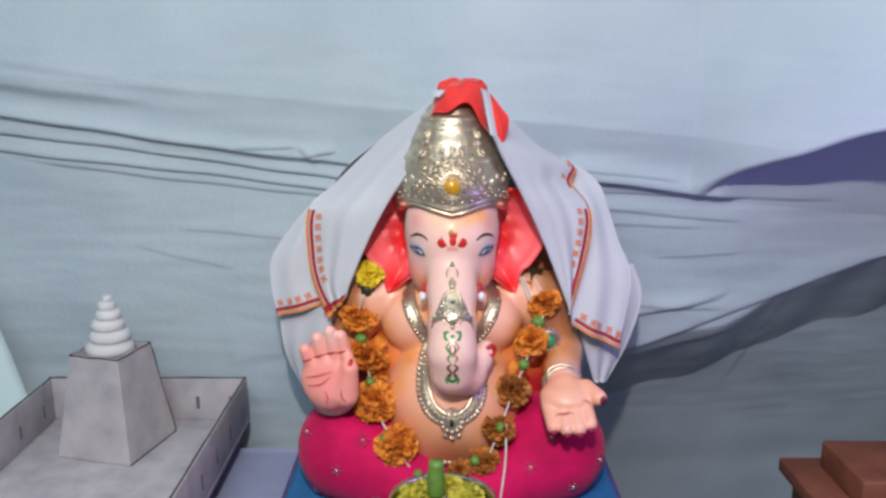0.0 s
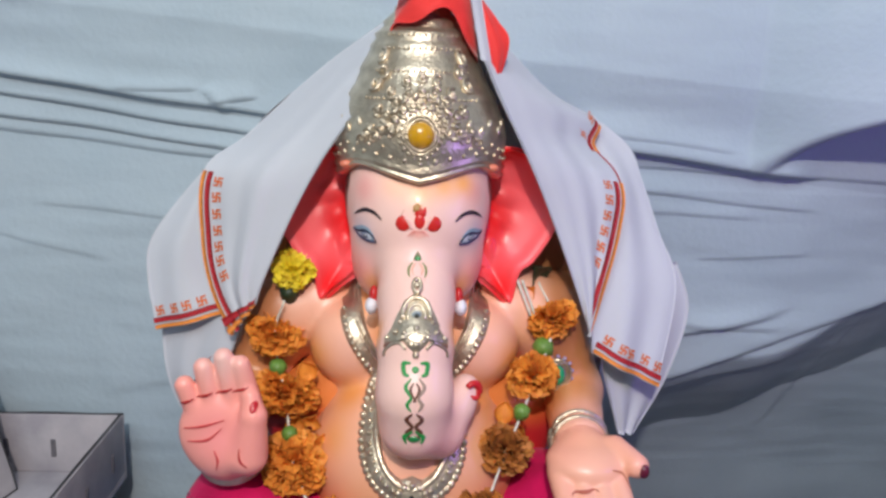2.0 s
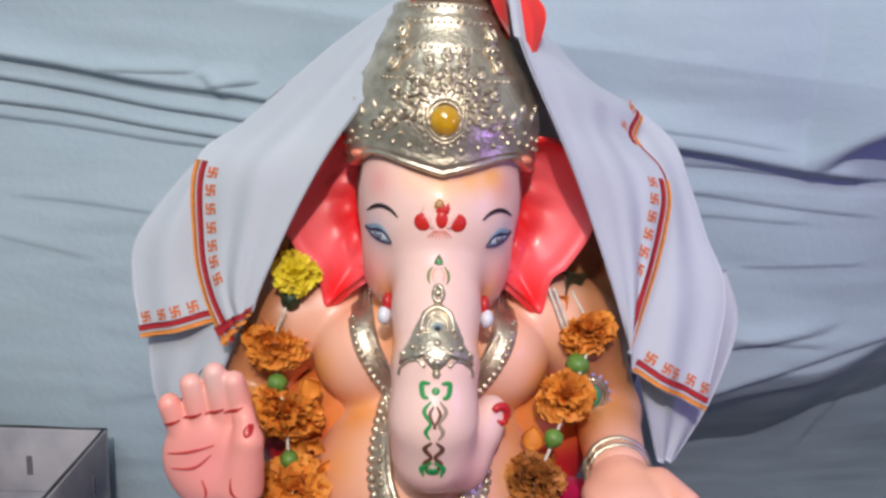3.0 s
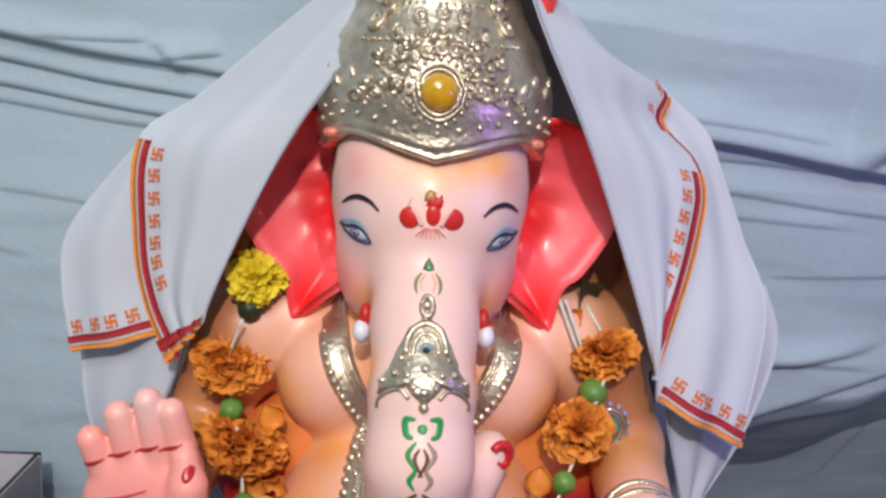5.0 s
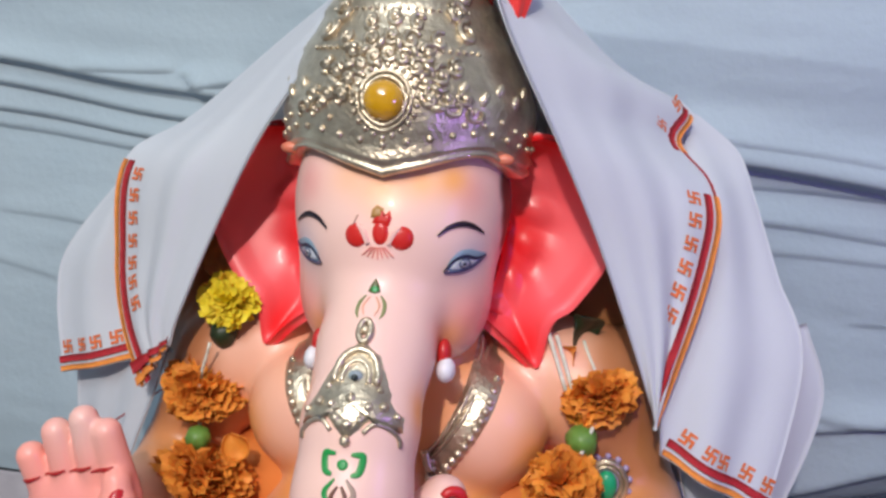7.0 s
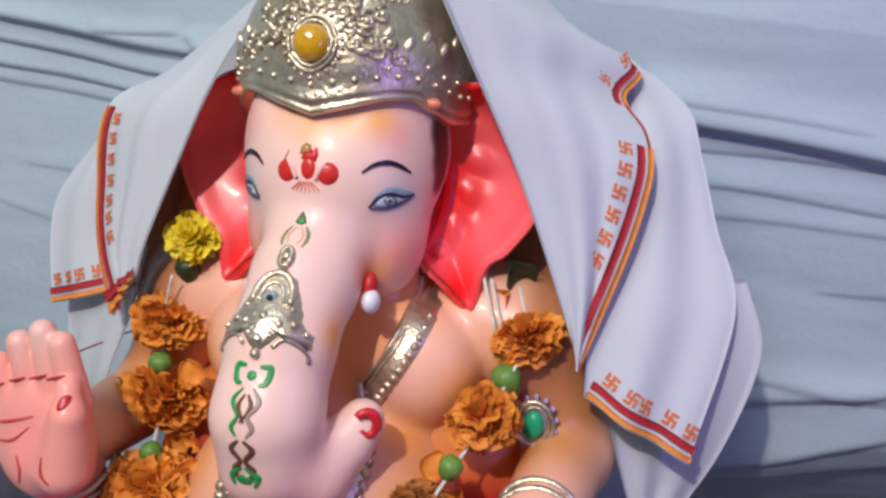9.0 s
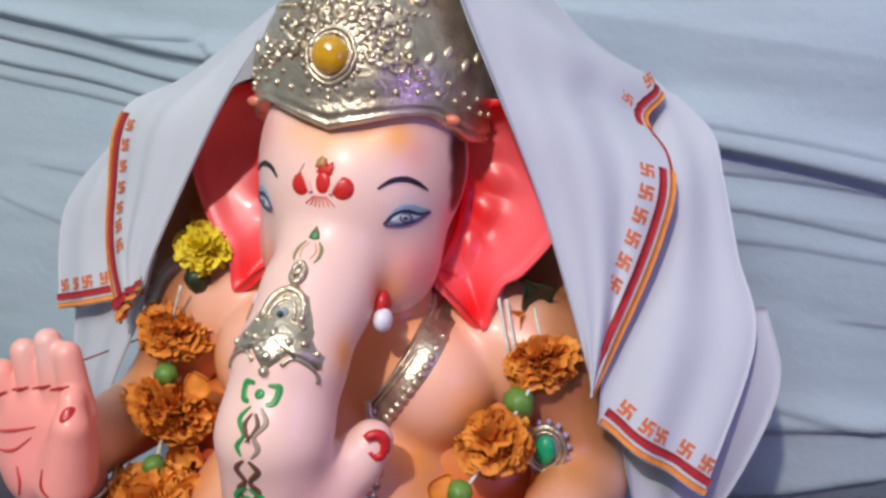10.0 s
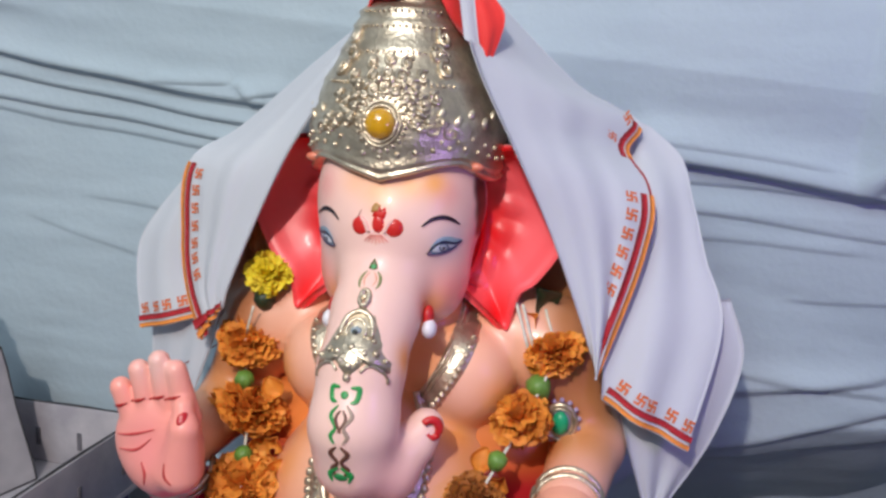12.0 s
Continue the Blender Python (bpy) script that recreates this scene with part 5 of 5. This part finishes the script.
# ---- bowl of petals ----
def make_bowl():
    b = thing("offering_bowl", (-0.013, -0.210, 0.036), "steel bowl heaped with yellow-green petals before the statue", "bowl")
    prof = [(0.0005, 0.036), (0.028, 0.036), (0.031, 0.040), (0.045, 0.062), (0.056, 0.090), (0.063, 0.112), (0.066, 0.116), (0.0645, 0.111), (0.056, 0.088), (0.042, 0.058), (0.0005, 0.046)]
    part("bowl", lathe(prof, 48, 1.0, (-0.013, -0.210)), STEEL, b)
    rnd = random.Random(8)
    for k in range(16):
        a, r = rnd.uniform(0, 6.28), 0.052 * math.sqrt(rnd.random())
        c = (-0.013 + r * math.cos(a), -0.210 + r * math.sin(a), 0.106 + 0.014 * (1 - r / 0.052))
        part("petal_clump", bloom(c, 0.0165, 0.7, 100 + k, 46, (0, -0.3, 1)), PRASAD, b)
    s = thing("green_stalk", (-0.020, -0.200, 0.115), "thick cut green stalk standing in the petals", "stalk")
    part("stem", tube([(-0.020, -0.200, 0.115), (-0.021, -0.200, 0.135), (-0.020, -0.199, 0.160)], [0.010, 0.011, 0.009], 14, 10), LEAF, s)


make_bowl()


# ---- model temple of painted card ----
def make_temple():
    t = thing("model_temple", (-0.49, -0.03, 0.0), "grey-painted cardboard temple model with a tiered white spire", "model")
    x0, x1, y0, y1, z0, z1 = -0.665, -0.338, -0.30, 0.170, 0.040, 0.121
    part("body", box((x0 + 0.012, y0 + 0.012, 0.002), (x1 - 0.014, y1 - 0.012, z0), 0.003), PURPLE_CLOTH, t, "dark purple cloth round the base")
    part("roof_deck", box((x0, y0, z0), (x1, y1, z0 + 0.008), 0.001), CARD, t)
    w = 0.006
    walls = (((x0, y1 - w, z0 + 0.008), (x1, y1, z1)), ((x0, y0, z0 + 0.008), (x1, y0 + w, z1)), ((x0, y0 + w, z0 + 0.008), (x0 + w, y1 - w, z1)), ((x1 - w, y0 + w, z0 + 0.008), (x1, y1 - w, z1)))
    for lo, hi in walls:
        p = part("parapet", box(lo, hi, 0.0012), CARD, t)
        long_y = hi[1] - lo[1] > 0.1
        a, b = ((lo[0] + hi[0]) / 2, lo[1]), ((lo[0] + hi[0]) / 2, hi[1])
        if not long_y:
            a, b = (lo[0], (lo[1] + hi[1]) / 2), (hi[0], (lo[1] + hi[1]) / 2)
        part("edge_line", tube([(a[0] + (b[0] - a[0]) * s, a[1] + (b[1] - a[1]) * s, z1 + 0.0005 + 0.0006 * math.sin(19 * s)) for s in np.linspace(0, 1, 14)], 0.0015, 6), INK, p, "black line along the edge")
        for k in range(6):
            s = (k + 0.5) / 6
            cx, cy = a[0] + (b[0] - a[0]) * s, a[1] + (b[1] - a[1]) * s
            h = 0.0030
            part("slot", box((cx - (0.0045 if long_y else h), cy - (h if long_y else 0.0045), z0 + 0.028), (cx + (0.0045 if long_y else h), cy + (h if long_y else 0.0045), z0 + 0.050), 0.001), SLOT, p, "dark painted slot")
    # tower, turned to show two sides
    c, turn = np.array((-0.520, 0.076)), radians(-14)
    rot = lambda x, y: (c[0] + x * math.cos(turn) - y * math.sin(turn), c[1] + x * math.sin(turn) + y * math.cos(turn))

    def ringv(h, z):
        return [(*rot(x * h, y * h), z) for x, y in ((-1, -1), (1, -1), (1, 1), (-1, 1))]
    v = ringv(0.062, z0 + 0.009) + ringv(0.041, 0.205) + ringv(0.0375, 0.206) + ringv(0.0375, 0.196)
    f = [(i + k, (i + 1) % 4 + k, (i + 1) % 4 + k + 4, i + k + 4) for k in (0, 4, 8) for i in range(4)] + [(12, 13, 14, 15)]
    tower = part("tower", (np.array(v), f), CARD, t, "tapering square tower", smooth=False)
    for i in range(4):
        a, b, u = np.array(v[i]), np.array(v[i + 4]), np.array(v[4 + (i + 1) % 4])
        if i in (2,):
            part("edge_line", tube([a + (b - a) * s + 0.0006 * math.sin(9 * s) for s in np.linspace(0, 1, 8)], 0.0010, 6), INK, tower, "black line along the edge")
        part("edge_line", tube([b + (u - b) * s + np.array((0, 0, 0.0006 * math.sin(11 * s + i))) for s in np.linspace(0, 1, 8)], 0.0012, 6), INK, tower, "black line along the edge")
    a, b = np.array(v[1]), np.array(v[2])
    part("edge_line", tube([a + (b - a) * s for s in np.linspace(0, 1, 6)], 0.0011, 6), INK, tower, "black line along the edge")
    z = 0.200
    for k, (r, h) in enumerate(((0.0365, 0.021), (0.031, 0.019), (0.025, 0.018), (0.0195, 0.016), (0.014, 0.014), (0.008, 0.010))):
        prof = [(0.0005, z), (r * 0.86, z), (r * 0.97, z + h * 0.18), (r, z + h * 0.42), (r * 0.93, z + h * 0.70), (r * 0.78, z + h * 0.95), (0.0005, z + h)]
        part("spire_tier", lathe(prof, 28, 1.0, (c[0] + 0.002 * (k % 2), c[1])), CARD_WHITE, t, "rounded white tier of the spire")
        z += h * 0.92


make_temple()


def make_side_drape():
    ob = thing("side_drape", (-0.80, 0.12, -0.1), "cyan cloth hanging at a slant beside the model temple, strong light in its colour", "drape")
    P = patch([(-1.05, 0.05, 0.62), (-1.02, 0.04, 0.40), (-1.0, 0.03, 0.2), (-0.98, 0.02, 0.0)],
              [(-0.86, 0.10, 0.62), (-0.76, 0.12, 0.33), (-0.71, 0.13, 0.20), (-0.64, 0.14, -0.1)], 40, 24, 0.0, ((0.010, 5, 0.4),), 12.0)
    part("cloth", sheet(P, 0.002), LIT_CYAN_CLOTH, ob)


# paler than the backdrop: the brighter light on this cloth is in its colour
LIT_CYAN_CLOTH = material("lit_cyan_cloth", (0.62, 0.80, 0.82), 0.85, vary=0.08, scale=10, bump=0.3, bump_scale=500)
make_side_drape()


def make_stand():
    b = thing("wooden_stand", (0.68, 0.0, -0.76), "reddish-brown wooden stand with a stepped top", "stand")
    part("top_block", box((0.604, -0.02, -0.012), (0.86, 0.12, 0.033), 0.004, segments=3), WOOD, b)
    part("ledge", box((0.550, -0.05, -0.036), (0.90, 0.15, -0.0125), 0.003, segments=3), WOOD, b, "wider brown ledge")
    part("apron", box((0.568, -0.03, -0.10), (0.88, 0.13, -0.0363), 0.002), WOOD, b)
    for x in (0.572, 0.84):
        for y in (-0.025, 0.09):
            part("leg", box((x, y, -0.76), (x + 0.035, y + 0.035, -0.1003), 0.002), WOOD, b)


make_stand()
